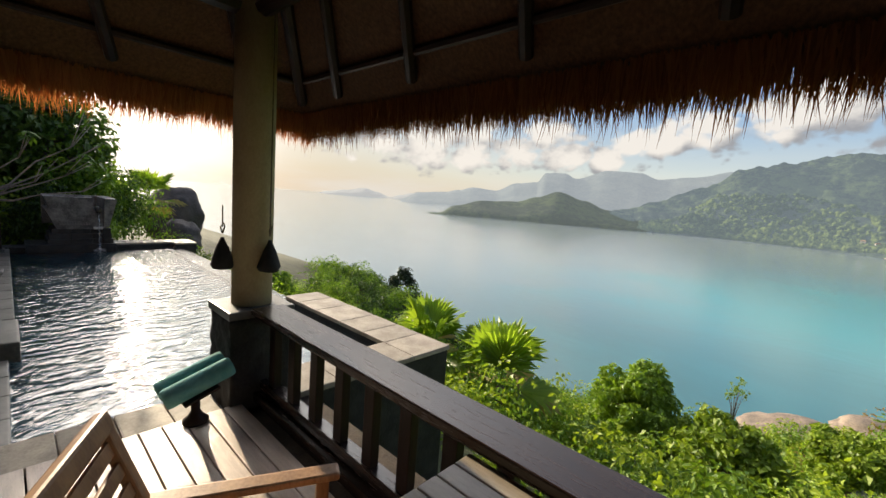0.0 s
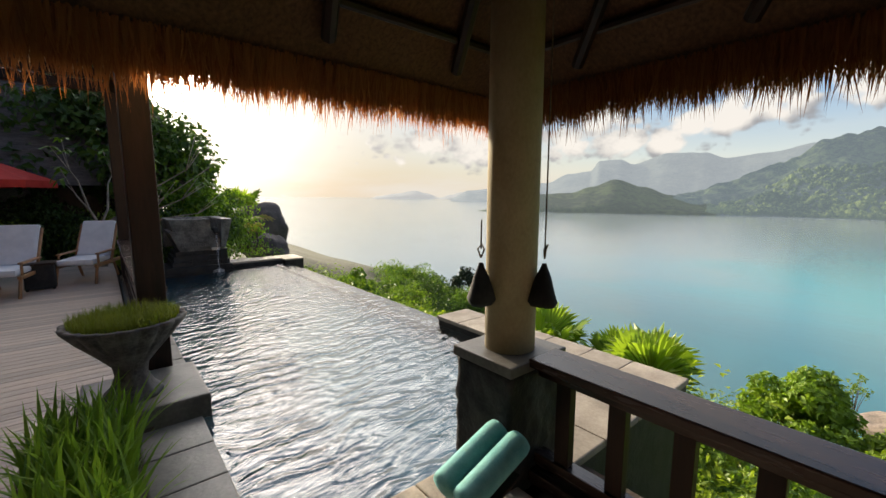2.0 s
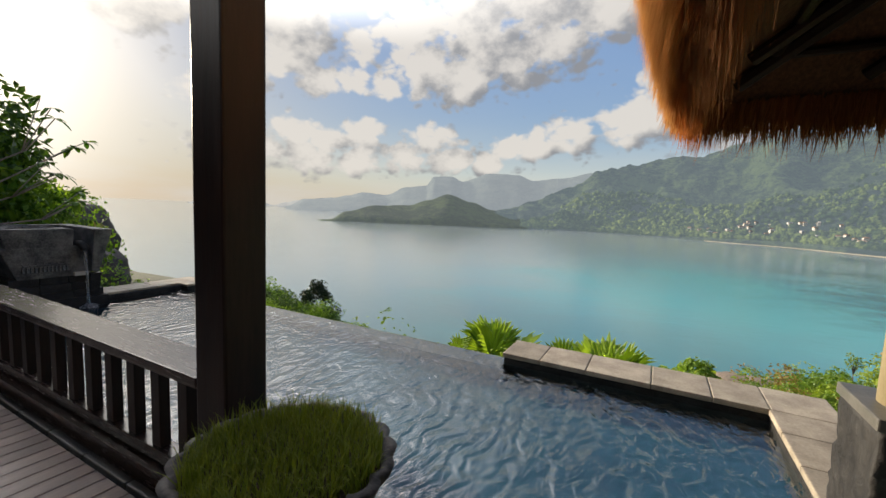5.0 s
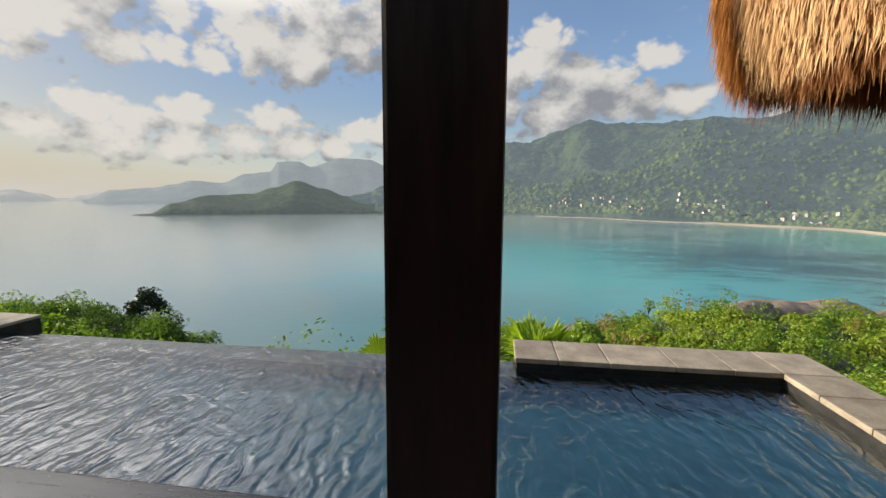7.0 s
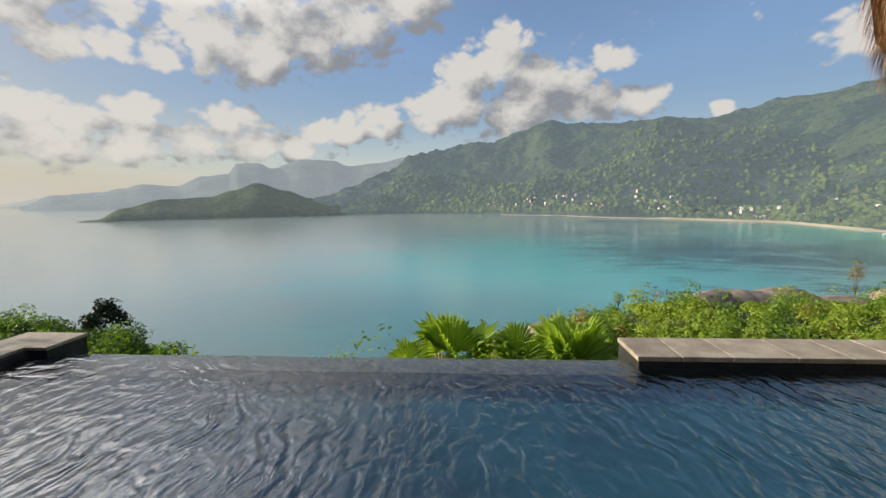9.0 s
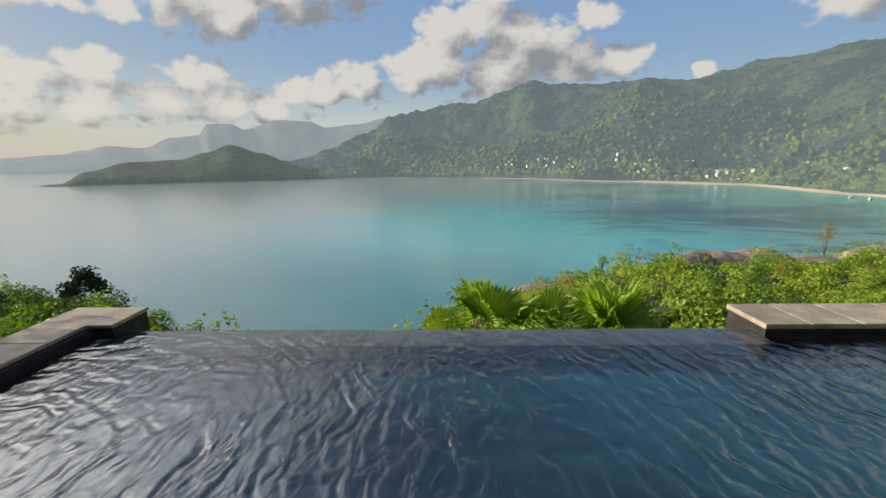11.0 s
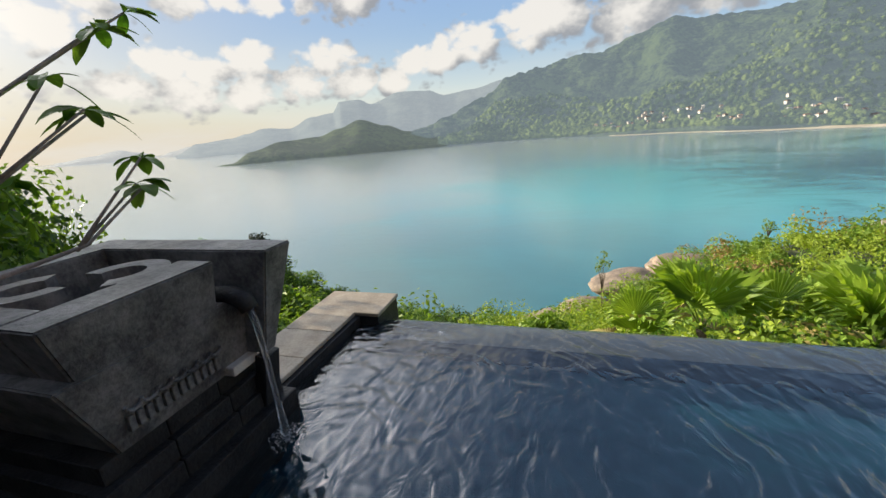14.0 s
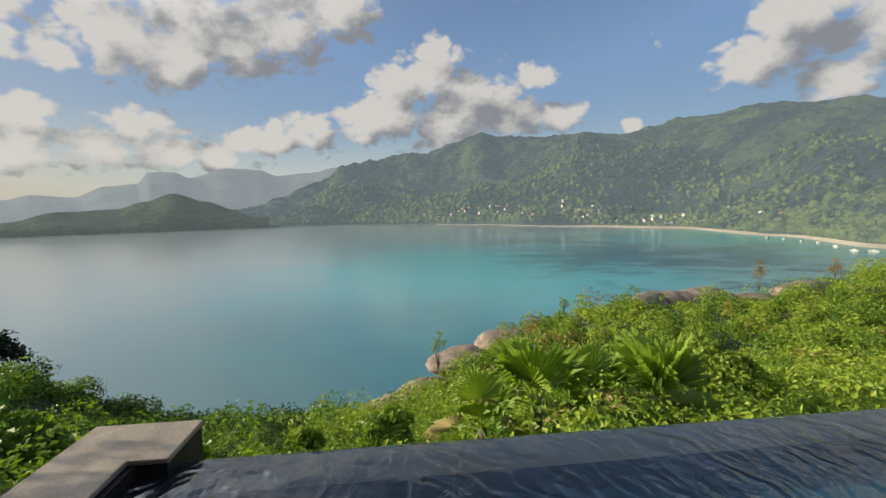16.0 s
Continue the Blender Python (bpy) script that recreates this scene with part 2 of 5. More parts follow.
M_TRUNK = surface("brown bark", (0.06, 0.04, 0.028), (0.16, 0.12, 0.085), 12.0, 0.85, (1, 1, 0.3), 60, 0.5, 0.01)
M_WHITE = surface("white render", (0.45, 0.43, 0.40), (0.66, 0.64, 0.60), 0.2, 0.7)
M_ROOFS = surface("far house roof", (0.22, 0.14, 0.10), (0.42, 0.34, 0.28), 0.1, 0.7, per=0.3)
M_SAND = surface("pale beach sand", (0.36, 0.32, 0.24), (0.52, 0.47, 0.36), 0.02, 0.9, (1, 1, 1), 0.5)
M_LEAF = foliage("shrub leaves", (0.045, 0.12, 0.013), (0.25, 0.37, 0.048), 0.34)
M_LIME = foliage("sunny shrub leaves", (0.08, 0.16, 0.018), (0.36, 0.45, 0.055), 0.38)
M_OLIVE = foliage("dark tree leaves", (0.018, 0.045, 0.012), (0.07, 0.13, 0.025), 0.3)
M_DARKLEAF = foliage("blackish tree leaves", (0.012, 0.025, 0.012), (0.035, 0.06, 0.025), 0.15)
M_PALM = foliage("fan palm leaf", (0.07, 0.16, 0.014), (0.34, 0.46, 0.07), 0.42, 0.38)
M_DRY = foliage("dry palm leaf", (0.20, 0.16, 0.05), (0.42, 0.36, 0.13), 0.35, 0.6)
M_BLADE = foliage("grass blades", (0.06, 0.15, 0.018), (0.30, 0.44, 0.085), 0.42)
M_TURF = foliage("bowl grass", (0.07, 0.12, 0.012), (0.27, 0.30, 0.05), 0.35)
M_RUST = foliage("rusty bush leaves", (0.12, 0.09, 0.03), (0.34, 0.24, 0.09), 0.35)

def water_material():
    m, n, b = material("pool water", 0.07)
    b.inputs["Base Color"].default_value = (0.75, 0.93, 0.97, 1)
    b.inputs["Transmission Weight"].default_value, b.inputs["IOR"].default_value = 1.0, 1.9
    # ripples spread from the spout
    d = n.vec("SUBTRACT", n.co, (-12.1, 0.9, 0.0))
    far = n.vec("LENGTH", d)
    warp = n.noise(n.co, 0.9, 3.0, 0.5)
    drift = n.noise(n.co, 2.3, 2.0, 0.5)
    def ring(k, bend, jog):
        return n.math("SINE", n.math("ADD", n.math("MULTIPLY", far, k), n.math("ADD", n.math("MULTIPLY", warp, bend), n.math("MULTIPLY", drift, jog))))
    patch = n.ramp(n.noise(n.co, 1.4, 2.0, 0.5), 0.35, 0.65, 0.3, 1.0)
    h = n.math("ADD", n.math("MULTIPLY", ring(36.0, 26.0, 15.0), 0.0034), n.math("MULTIPLY", ring(63.0, 34.0, 26.0), 0.0019))
    h = n.math("MULTIPLY", h, patch)
    chop = n.noise(n.scaled(n.co, (1.0, 0.6, 1)), 7.0, 3.0, 0.5, 0.6)
    h = n.math("MULTIPLY", n.math("ADD", h, n.math("MULTIPLY", chop, 0.027)), n.ramp(far, 0.3, 2.6, 0.55, 1.0))
    bump(n, b, h, 1.0, 1.0)
    return m
M_POOL = water_material()

def sea_material():
    m, n, b = material("lagoon sea", 0.12)
    co = n.co
    p = n.add("ShaderNodeSeparateXYZ")
    n.put(p.inputs[0], co)
    # pale sand shallows in the bay, dark reef before the beach, deeper water under the near cliffs
    wide = n.noise(n.scaled(co, (1, 1.6, 1)), 0.007, 4.0, 0.6, 0.5)
    flat_co = n.scaled(co, (1.0, 1.0, 0.0))
    spread = n.math("MULTIPLY", n.math("SUBTRACT", wide, 0.5), 190.0)
    def pool_of(x, y, inner, outer):
        return n.ramp(n.math("ADD", n.vec("DISTANCE", flat_co, (x, y, 0.0)), spread), inner, outer, 1.0, 0.0)
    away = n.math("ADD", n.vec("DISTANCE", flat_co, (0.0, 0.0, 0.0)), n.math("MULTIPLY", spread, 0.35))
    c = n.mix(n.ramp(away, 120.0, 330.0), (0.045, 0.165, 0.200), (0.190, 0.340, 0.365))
    # silver sky reflection is put into the colour, far out and to the left
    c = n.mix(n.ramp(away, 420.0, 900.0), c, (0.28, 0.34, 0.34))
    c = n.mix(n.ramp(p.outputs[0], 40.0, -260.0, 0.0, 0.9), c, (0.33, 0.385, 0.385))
    c = n.mix(pool_of(70.0, 290.0, 40.0, 230.0), c, (0.095, 0.400, 0.430))
    c = n.mix(pool_of(470.0, 480.0, 60.0, 300.0), c, (0.085, 0.380, 0.370))
    reef = n.noise(n.scaled(co, (1, 1.8, 1)), 0.012, 5.0, 0.65, 0.8)
    c = n.mix(n.math("MULTIPLY", pool_of(205.0, 330.0, 30.0, 150.0), n.ramp(reef, 0.36, 0.56, 0.25, 1.0)), c, (0.030, 0.105, 0.165))
    c = n.mix(n.math("MULTIPLY", n.ramp(reef, 0.50, 0.60, 0.0, 0.85), n.ramp(p.outputs[0], 20.0, 200.0)), c, (0.040, 0.130, 0.165))
    n.put(b.inputs["Base Color"], c)
    b.inputs["IOR"].default_value = 1.33
    waves = n.noise(n.scaled(co, (0.5, 1.0, 1)), 0.25, 6.0, 0.65)
    bump(n, b, waves, 0.14, 1.0)
    return m
M_SEA = sea_material()

def forest_material(name, dark, light, air, haze_emission):
    """Far wooded slopes; the haze of distance is added as a pale emission."""
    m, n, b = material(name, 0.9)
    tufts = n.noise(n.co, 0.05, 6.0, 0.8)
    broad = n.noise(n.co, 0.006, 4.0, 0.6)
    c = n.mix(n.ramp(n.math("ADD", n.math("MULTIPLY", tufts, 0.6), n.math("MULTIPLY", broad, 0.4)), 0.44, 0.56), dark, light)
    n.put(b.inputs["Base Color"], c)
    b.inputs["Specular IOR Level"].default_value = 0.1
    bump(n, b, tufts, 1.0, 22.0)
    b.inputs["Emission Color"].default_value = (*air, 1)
    b.inputs["Emission Strength"].default_value = haze_emission
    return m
# the distant hills get the most haze emission and greyed base colours
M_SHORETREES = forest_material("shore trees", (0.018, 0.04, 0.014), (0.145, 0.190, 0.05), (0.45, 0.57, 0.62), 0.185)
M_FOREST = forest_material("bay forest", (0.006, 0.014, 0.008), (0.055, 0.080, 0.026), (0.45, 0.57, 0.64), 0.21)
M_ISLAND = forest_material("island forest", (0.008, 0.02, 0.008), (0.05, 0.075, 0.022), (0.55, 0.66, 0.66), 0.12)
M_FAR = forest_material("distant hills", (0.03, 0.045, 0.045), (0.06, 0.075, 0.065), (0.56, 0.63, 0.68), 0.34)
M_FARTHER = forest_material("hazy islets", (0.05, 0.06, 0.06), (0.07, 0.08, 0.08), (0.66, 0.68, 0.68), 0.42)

# ---- building helpers ----
def mesh_of(name, verts, faces, mat, smooth=False):
    me = bpy.data.meshes.new(name)
    me.from_pydata(verts, [], faces)
    me.materials.append(mat)
    if smooth:
        me.polygons.foreach_set("use_smooth", [True] * len(me.polygons))
    me.update()
    return me
def part(name, bm, mat, parent=None, label="", smooth=False):
    """Links a bmesh as one mesh object, under a thing where one is given."""
    me = bpy.data.meshes.new(name)
    bmesh.ops.recalc_face_normals(bm, faces=bm.faces)
    bm.to_mesh(me)
    bm.free()
    me.materials.append(mat)
    if smooth:
        me.polygons.foreach_set("use_smooth", [True] * len(me.polygons))
    ob = new(name, me)
    ob.parent = parent
    return tagged(ob, label)
def thing(name, label, category, group="", at=(0, 0, 0), turn=0.0):
    ob = new(name)
    ob.matrix_world = pose(*at, 0, 0, turn)
    return tagged(ob, label, category, group)
def box(x0, x1, y0, y1, z0, z1, bevel=0.0, bm=None, taper=0.0, m=None):
    """A box with bevelled edges; taper: how much narrower its foot is on every side."""
    b = bmesh.new()
    bmesh.ops.create_cube(b, size=1)
    for v in b.verts:
        k = taper if v.co.z < 0 else 0.0
        sx, sy = 1 if v.co.x > 0 else -1, 1 if v.co.y > 0 else -1
        v.co = ((x0 + x1) / 2 + v.co.x * (x1 - x0) - sx * k, (y0 + y1) / 2 + v.co.y * (y1 - y0) - sy * k, (z0 + z1) / 2 + v.co.z * (z1 - z0))
    if bevel:
        bmesh.ops.bevel(b, geom=b.edges[:], offset=bevel, segments=2, affect="EDGES", profile=0.6)
    if m is not None:
        b.transform(m)
    return join(bm, b)
def join(bm, b):
    if bm is None:
        return b
    tmp = bpy.data.meshes.new("tmp")
    b.to_mesh(tmp)
    b.free()
    bm.from_mesh(tmp)
    bpy.data.meshes.remove(tmp)
    return bm
def tube(points, radii, sides=10, bm=None, cap=True):
    """A tapered tube along points."""
    b = bmesh.new()
    rings = []
    pts = [Vector(p) for p in points]
    for i, p in enumerate(pts):
        d = (pts[min(i + 1, len(pts) - 1)] - pts[max(i - 1, 0)]).normalized()
        side = d.orthogonal().normalized() if abs(d.z) > 0.9 else d.cross(Vector((0, 0, 1))).normalized()
        other = d.cross(side)
        r = radii[i] if isinstance(radii, (list, tuple)) else radii
        rings.append([b.verts.new(p + r * (math.cos(2 * math.pi * k / sides) * side + math.sin(2 * math.pi * k / sides) * other)) for k in range(sides)])
    for a, c in zip(rings, rings[1:]):
        for k in range(sides):
            b.faces.new((a[k], a[(k + 1) % sides], c[(k + 1) % sides], c[k]))
    if cap:
        b.faces.new(rings[0][::-1])
        b.faces.new(rings[-1])
    return join(bm, b)
def lathe(profile, sides=32, wave=None, bm=None):
    """A turned shape from (radius, height) pairs; wave(angle, radius, height) gives a factor on the radius."""
    b = bmesh.new()
    rings = []
    for r, z in profile:
        ring = []
        for k in range(sides):
            a = 2 * math.pi * k / sides
            q = r * (wave(a, r, z) if wave else 1)
            ring.append(b.verts.new((q * math.cos(a), q * math.sin(a), z)))
        rings.append(ring)
    for a, c in zip(rings, rings[1:]):
        for k in range(sides):
            b.faces.new((a[k], a[(k + 1) % sides], c[(k + 1) % sides], c[k]))
    b.faces.new(rings[0][::-1])
    b.faces.new(rings[-1])
    return join(bm, b)
def smooth_step(a, b, x):
    t = max(0.0, min(1.0, (x - a) / (b - a)))
    return t * t * (3 - 2 * t)
def leaf(verts, faces, p, d, length, width, rng, droop=0.25, face=None):
    """One pointed leaf, folded on its rib, out of p along d."""
    d = d.normalized()
    if face is None:
        face = Vector((rng.uniform(-1, 1), rng.uniform(-1, 1), rng.uniform(0.2, 1)))
    s = d.cross(face).normalized()
    up = s.cross(d)
    i = len(verts)
    mid = p + d * length * 0.5 + up * width * 0.15
    verts += [p, mid + s * width * 0.5, p + d * length - Vector((0, 0, droop * length)), mid - s * width * 0.5, mid - up * width * 0.18]
    faces += [(i, i + 1, i + 4), (i + 1, i + 2, i + 4), (i + 2, i + 3, i + 4), (i + 3, i, i + 4)]
def oval_leaf(verts, faces, p, d, length, width, rng, droop):
    """A long blunt leaf that arches over and down."""
    d = d.normalized()
    s = d.cross(Vector((rng.uniform(-.3, .3), rng.uniform(-.3, .3), 1))).normalized()
    i = len(verts)
    rows = ((0.0, 0.06), (0.22, 0.55), (0.48, 0.95), (0.72, 1.0), (0.90, 0.62), (1.0, 0.08))
    for t, w in rows:
        c = p + d * length * t + Vector((0, 0, 0.18 * length * t - droop * length * t * t))
        verts += [c - s * width * w / 2 + Vector((0, 0, 0.10 * width * w)), c, c + s * width * w / 2 + Vector((0, 0, 0.10 * width * w))]
    for j in range(len(rows) - 1):
        a = i + 3 * j
        faces += [(a, a + 1, a + 4, a + 3), (a + 1, a + 2, a + 5, a + 4)]
def lying_leaf(verts, faces, p, v, size, rng):
    """A leaf that lies on the outside of a clump, whose outward direction is v."""
    d = v.cross(Vector((rng.gauss(0, 1), rng.gauss(0, 1), rng.gauss(0, 1)))).normalized() + 0.45 * v
    face = v + 0.25 * Vector((rng.gauss(0, 1), rng.gauss(0, 1), rng.gauss(0.5, 1)))
    s = d.cross(face).normalized() * size * rng.uniform(0.25, 0.4)
    ln = size * rng.uniform(0.6, 1.4)
    i = len(verts)
    m = p + d * ln * 0.45 + face * size * 0.10
    verts += [p, m + s, p + d * ln - Vector((0, 0, 0.15 * ln)), m - s]
    faces += [(i, i + 1, i + 2), (i, i + 2, i + 3)]
def crown_mesh(name, mat, clumps, seed, leaves=34, size=0.13, spread=0.30):
    """Leaves in uneven clumps; clumps: (centre, radius)."""
    rng = random.Random(seed)
    verts, faces = [], []
    for c, r in clumps:
        for _ in range(max(6, int(leaves * (r / spread) ** 2))):
            v = Vector((rng.gauss(0, 1), rng.gauss(0, 1), rng.gauss(0, 1))).normalized()
            p = Vector(c) + v * r * rng.uniform(0.55, 1.05)
            lying_leaf(verts, faces, p, v, size, rng)
    return mesh_of(name, verts, faces, mat)
def dome_clumps(seed, n, rx, ry, rz, r0, r1):
    rng = random.Random(seed)
    out = []
    for _ in range(n):
        a, e = rng.uniform(0, 2 * math.pi), math.asin(rng.uniform(-0.15, 1))
        k = rng.uniform(0.55, 1.0)
        out.append(((rx * k * math.cos(a) * math.cos(e), ry * k * math.sin(a) * math.cos(e), rz * (0.25 + 0.75 * k * max(0, math.sin(e)))), rng.uniform(r0, r1)))
    return out

# ---- ground, sea, distance ----
SEA_Z = -44.0
def ground_height(x, y):
    if y < 3.6 and -14 < x < 6:
        return -1.9
    d = max(0.0, y - 3.6)
    left = smooth_step(-38, -68, x)
    q = (x + 9.5) / max(y, 1.0)
    dip = smooth_step(-1.0, -0.62, q) * smooth_step(0.16, -0.04, q)
    h = -1.9 - 0.6 * dip * smooth_step(3.6, 5.5, y) - (0.455 - 0.16 * left + 0.055 * dip) * d - left * 0.0032 * max(0.0, d - 28) ** 2
    h += 15.5 * smooth_step(-16, 32, x) * smooth_step(30, 82, y) + 8.0 * smooth_step(70, 120, x) * smooth_step(20, 70, y)
    edge = 100 + 0.25 * max(0.0, x) - 12 * smooth_step(-5, -22, x)
    h -= 30 * smooth_step(edge - 8, edge + 14, y)
    h += 1.9 * smooth_step(-14, -17, x) * smooth_step(6, 1, y) - 0.25 * smooth_step(-14, -17, x)
    if y < -6:
        h = max(h, -0.4 + 0.35 * (-6 - y))
    h += 0.8 * noise.noise((x * 0.08, y * 0.08, 0)) * smooth_step(4, 20, y)
    if max(abs(x), abs(y)) > 260:
        h = min(h, -70 if y > -60 else h)
    return max(h, -75.0) if y > -60 else min(h, 70.0)
def axis(fine, step, far, grow):
    """Grid lines that widen outwards."""
    v = [0.0]
    while v[-1] < fine:
        v.append(v[-1] + step)
    while v[-1] < far:
        v.append(v[-1] + max(step, (v[-1] - fine) * grow + step))
    return [-q for q in v[:0:-1]] + v
def sheet(name, xs, ys, height, mat, smooth=True):
    verts = [(x, y, height(x, y)) for y in ys for x in xs]
    w = len(xs)
    faces = [(j * w + i, j * w + i + 1, (j + 1) * w + i + 1, (j + 1) * w + i) for j in range(len(ys) - 1) for i in range(w - 1)]
    return new(name, mesh_of(name, verts, faces, mat, smooth))
# earth colour lowered to give the shade in gaps between shrubs
M_GROUND = surface("shade-darkened hillside earth", (0.02, 0.028, 0.01), (0.06, 0.07, 0.025), 0.6, 0.9, (1, 1, 1), 5, 0.6, 0.08)
ground_ob = tagged(sheet("ground", axis(120, 2.4, 4600, 0.22), axis(120, 2.4, 4600, 0.22), ground_height, M_GROUND), "overgrown hillside falling to the sea", "ground", kind="structure")
sea_axis = axis(60, 20, 4700, 0.3)
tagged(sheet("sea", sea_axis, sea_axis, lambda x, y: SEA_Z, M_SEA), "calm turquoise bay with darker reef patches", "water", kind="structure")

def profile(rows, yaw):
    """Value at a yaw, from (yaw, value) rows in falling order of yaw."""
    for (a, u), (b, v) in zip(rows, rows[1:]):
        if a >= yaw >= b:
            k = (a - yaw) / (a - b)
            k = k * k * (3 - 2 * k)
            return u + (v - u) * k
    return rows[0][1] if yaw > rows[0][0] else rows[-1][1]
ORIGIN = Vector((-9.0, 0.0, 1.65))
def slope_point(shore, ridge, elevs, yaw, k, rough, power):
    """A place on a slope between the shore (k = 0) and the ridge (k = 1)."""
    rs, rr = profile(shore, yaw), profile(ridge, yaw)
    r = rs + (rr - rs) * k
    top = ORIGIN.z + rr * math.tan(radians(profile(elevs, yaw)))
    a = radians(yaw)
    x, y = ORIGIN.x - r * math.sin(a), ORIGIN.y + r * math.cos(a)
    z = SEA_Z + (top - SEA_Z) * k ** power
    q = math.sin(math.pi * min(1.0, k)) ** 0.7
    z += rough * q * (noise.fractal((x * 0.0022, y * 0.0022, 3.1), 1.0, 2.0, 5)) + rough * 0.09 * min(1, k * 6) * (noise.noise((x * 0.02, y * 0.02, 7.7)) + 0.6 * noise.noise((x * 0.05, y * 0.05, 1.7)))
    return Vector((x, y, z))
def mountain(name, label, shore, ridge, elevs, mat, yaw0, yaw1, steps, rows, rough, power=1.0):
    verts, faces = [], []
    for i in range(steps + 1):
        yaw = yaw0 + (yaw1 - yaw0) * i / steps
        for j in range(rows + 2):
            p = slope_point(shore, ridge, elevs, yaw, min(1.0, j / rows), rough, power)
            if j == 0:
                p.z = SEA_Z - 3
            if j > rows:
                a = radians(yaw)
                p += Vector((-math.sin(a), math.cos(a), 0)) * 0.25 * profile(ridge, yaw)
                p.z = SEA_Z - 5
            verts.append(p)
    w = rows + 2
    faces = [(i * w + j, (i + 1) * w + j, (i + 1) * w + j + 1, i * w + j + 1) for i in range(steps) for j in range(rows + 1)]
    return tagged(new(name, mesh_of(name, verts, faces, mat, True)), label, "mountain", kind="structure")
BAY_SHORE = [(20, 1120), (12, 1110), (3, 1085), (-10, 980), (-22, 880), (-35, 832), (-45, 690), (-53, 560), (-62, 470), (-80, 420)]
BAY_RIDGE = [(20, 1500), (8, 1750), (0, 1900), (-12, 2000), (-36, 2100), (-55, 1900), (-80, 1700)]
BAY_EL = [(23, -1.6), (18.7, 0.3), (15.3, 1.6), (11, 3.5), (7.2, 5.6), (4, 6.3), (0.3, 7.1), (-3, 7.3), (-8, 8.5), (-11.4, 9.9), (-14, 9.2), (-19.7, 9.0), (-25, 9.2), (-29.5, 8.5), (-33, 9.2), (-35.6, 9.9), (-39, 9.9), (-43, 10.3), (-49, 9.8), (-55, 8.8), (-65, 7.0), (-80, 6.0)]
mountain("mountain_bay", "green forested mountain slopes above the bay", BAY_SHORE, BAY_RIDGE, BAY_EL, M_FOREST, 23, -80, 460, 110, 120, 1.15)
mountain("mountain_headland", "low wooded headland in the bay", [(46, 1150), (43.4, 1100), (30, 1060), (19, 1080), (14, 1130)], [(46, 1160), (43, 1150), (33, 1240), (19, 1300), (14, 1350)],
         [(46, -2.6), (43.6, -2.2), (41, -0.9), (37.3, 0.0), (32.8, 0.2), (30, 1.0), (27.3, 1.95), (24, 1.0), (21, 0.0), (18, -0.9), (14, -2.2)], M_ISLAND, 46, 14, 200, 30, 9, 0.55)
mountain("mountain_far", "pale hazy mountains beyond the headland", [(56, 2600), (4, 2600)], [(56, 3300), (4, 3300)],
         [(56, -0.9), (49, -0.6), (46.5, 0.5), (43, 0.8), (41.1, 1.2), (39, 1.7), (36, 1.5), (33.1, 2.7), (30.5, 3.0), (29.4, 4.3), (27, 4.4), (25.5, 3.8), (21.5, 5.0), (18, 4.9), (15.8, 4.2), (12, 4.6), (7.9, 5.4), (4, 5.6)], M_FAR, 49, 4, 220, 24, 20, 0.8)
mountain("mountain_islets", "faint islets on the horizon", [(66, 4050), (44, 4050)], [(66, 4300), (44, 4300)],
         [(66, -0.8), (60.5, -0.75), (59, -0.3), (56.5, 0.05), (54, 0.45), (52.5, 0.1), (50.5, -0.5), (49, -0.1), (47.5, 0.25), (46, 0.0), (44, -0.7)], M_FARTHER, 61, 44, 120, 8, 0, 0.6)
# beach along the bay
verts, faces = [], []
for i in range(121):
    yaw = -5 - 63 * i / 120
    a, r = radians(yaw), profile(BAY_SHORE, yaw)
    for dr, z in ((-7, -0.4), (9, 1.6), (16, 2.6)):
        verts.append((ORIGIN.x - (r + dr) * math.sin(a), ORIGIN.y + (r + dr) * math.cos(a), SEA_Z + z))
    if i:
        faces += [(3 * i - 3 + j, 3 * i + j, 3 * i + j + 1, 3 * i - 2 + j) for j in range(2)]
tagged(new("beach", mesh_of("beach", verts, faces, M_SAND)), "narrow strip of pale beach sand", "beach", kind="structure")
rng = random.Random(5)
homes = []
for i in range(84):
    yaw = rng.choice([rng.uniform(-3, -20), rng.uniform(-22, -40), rng.uniform(-24, -50)])
    p = slope_point(BAY_SHORE, BAY_RIDGE, BAY_EL, yaw, rng.uniform(0.03, 0.05) + (0.14 if yaw < -22 else 0.06) * rng.random() ** 2, 120, 1.15)
    p.z += 2.2
    homes.append(p)
    w, d, h = rng.uniform(5, 12), rng.uniform(4, 6), rng.uniform(1.6, 3.0)
    home = thing("house", "small pale house among trees on the far shore", "house", "houses on the far shore", p, -yaw + rng.uniform(-25, 25))
    part("wall", box(-w / 2, w / 2, -d / 2, d / 2, -4, h), M_WHITE, home)
    b = bmesh.new()
    q = [b.verts.new(c) for c in ((-w / 2 - .6, -d / 2 - .6, h), (w / 2 + .6, -d / 2 - .6, h), (w / 2 + .6, d / 2 + .6, h), (-w / 2 - .6, d / 2 + .6, h), (-w / 3, 0, h + 2), (w / 3, 0, h + 2))]
    for f in ((0, 1, 5, 4), (1, 2, 5), (2, 3, 4, 5), (3, 0, 4), (3, 2, 1, 0)):
        b.faces.new([q[k] for k in f])
    part("roof", b, M_ROOFS if rng.random() < 0.6 else M_WHITE, home)

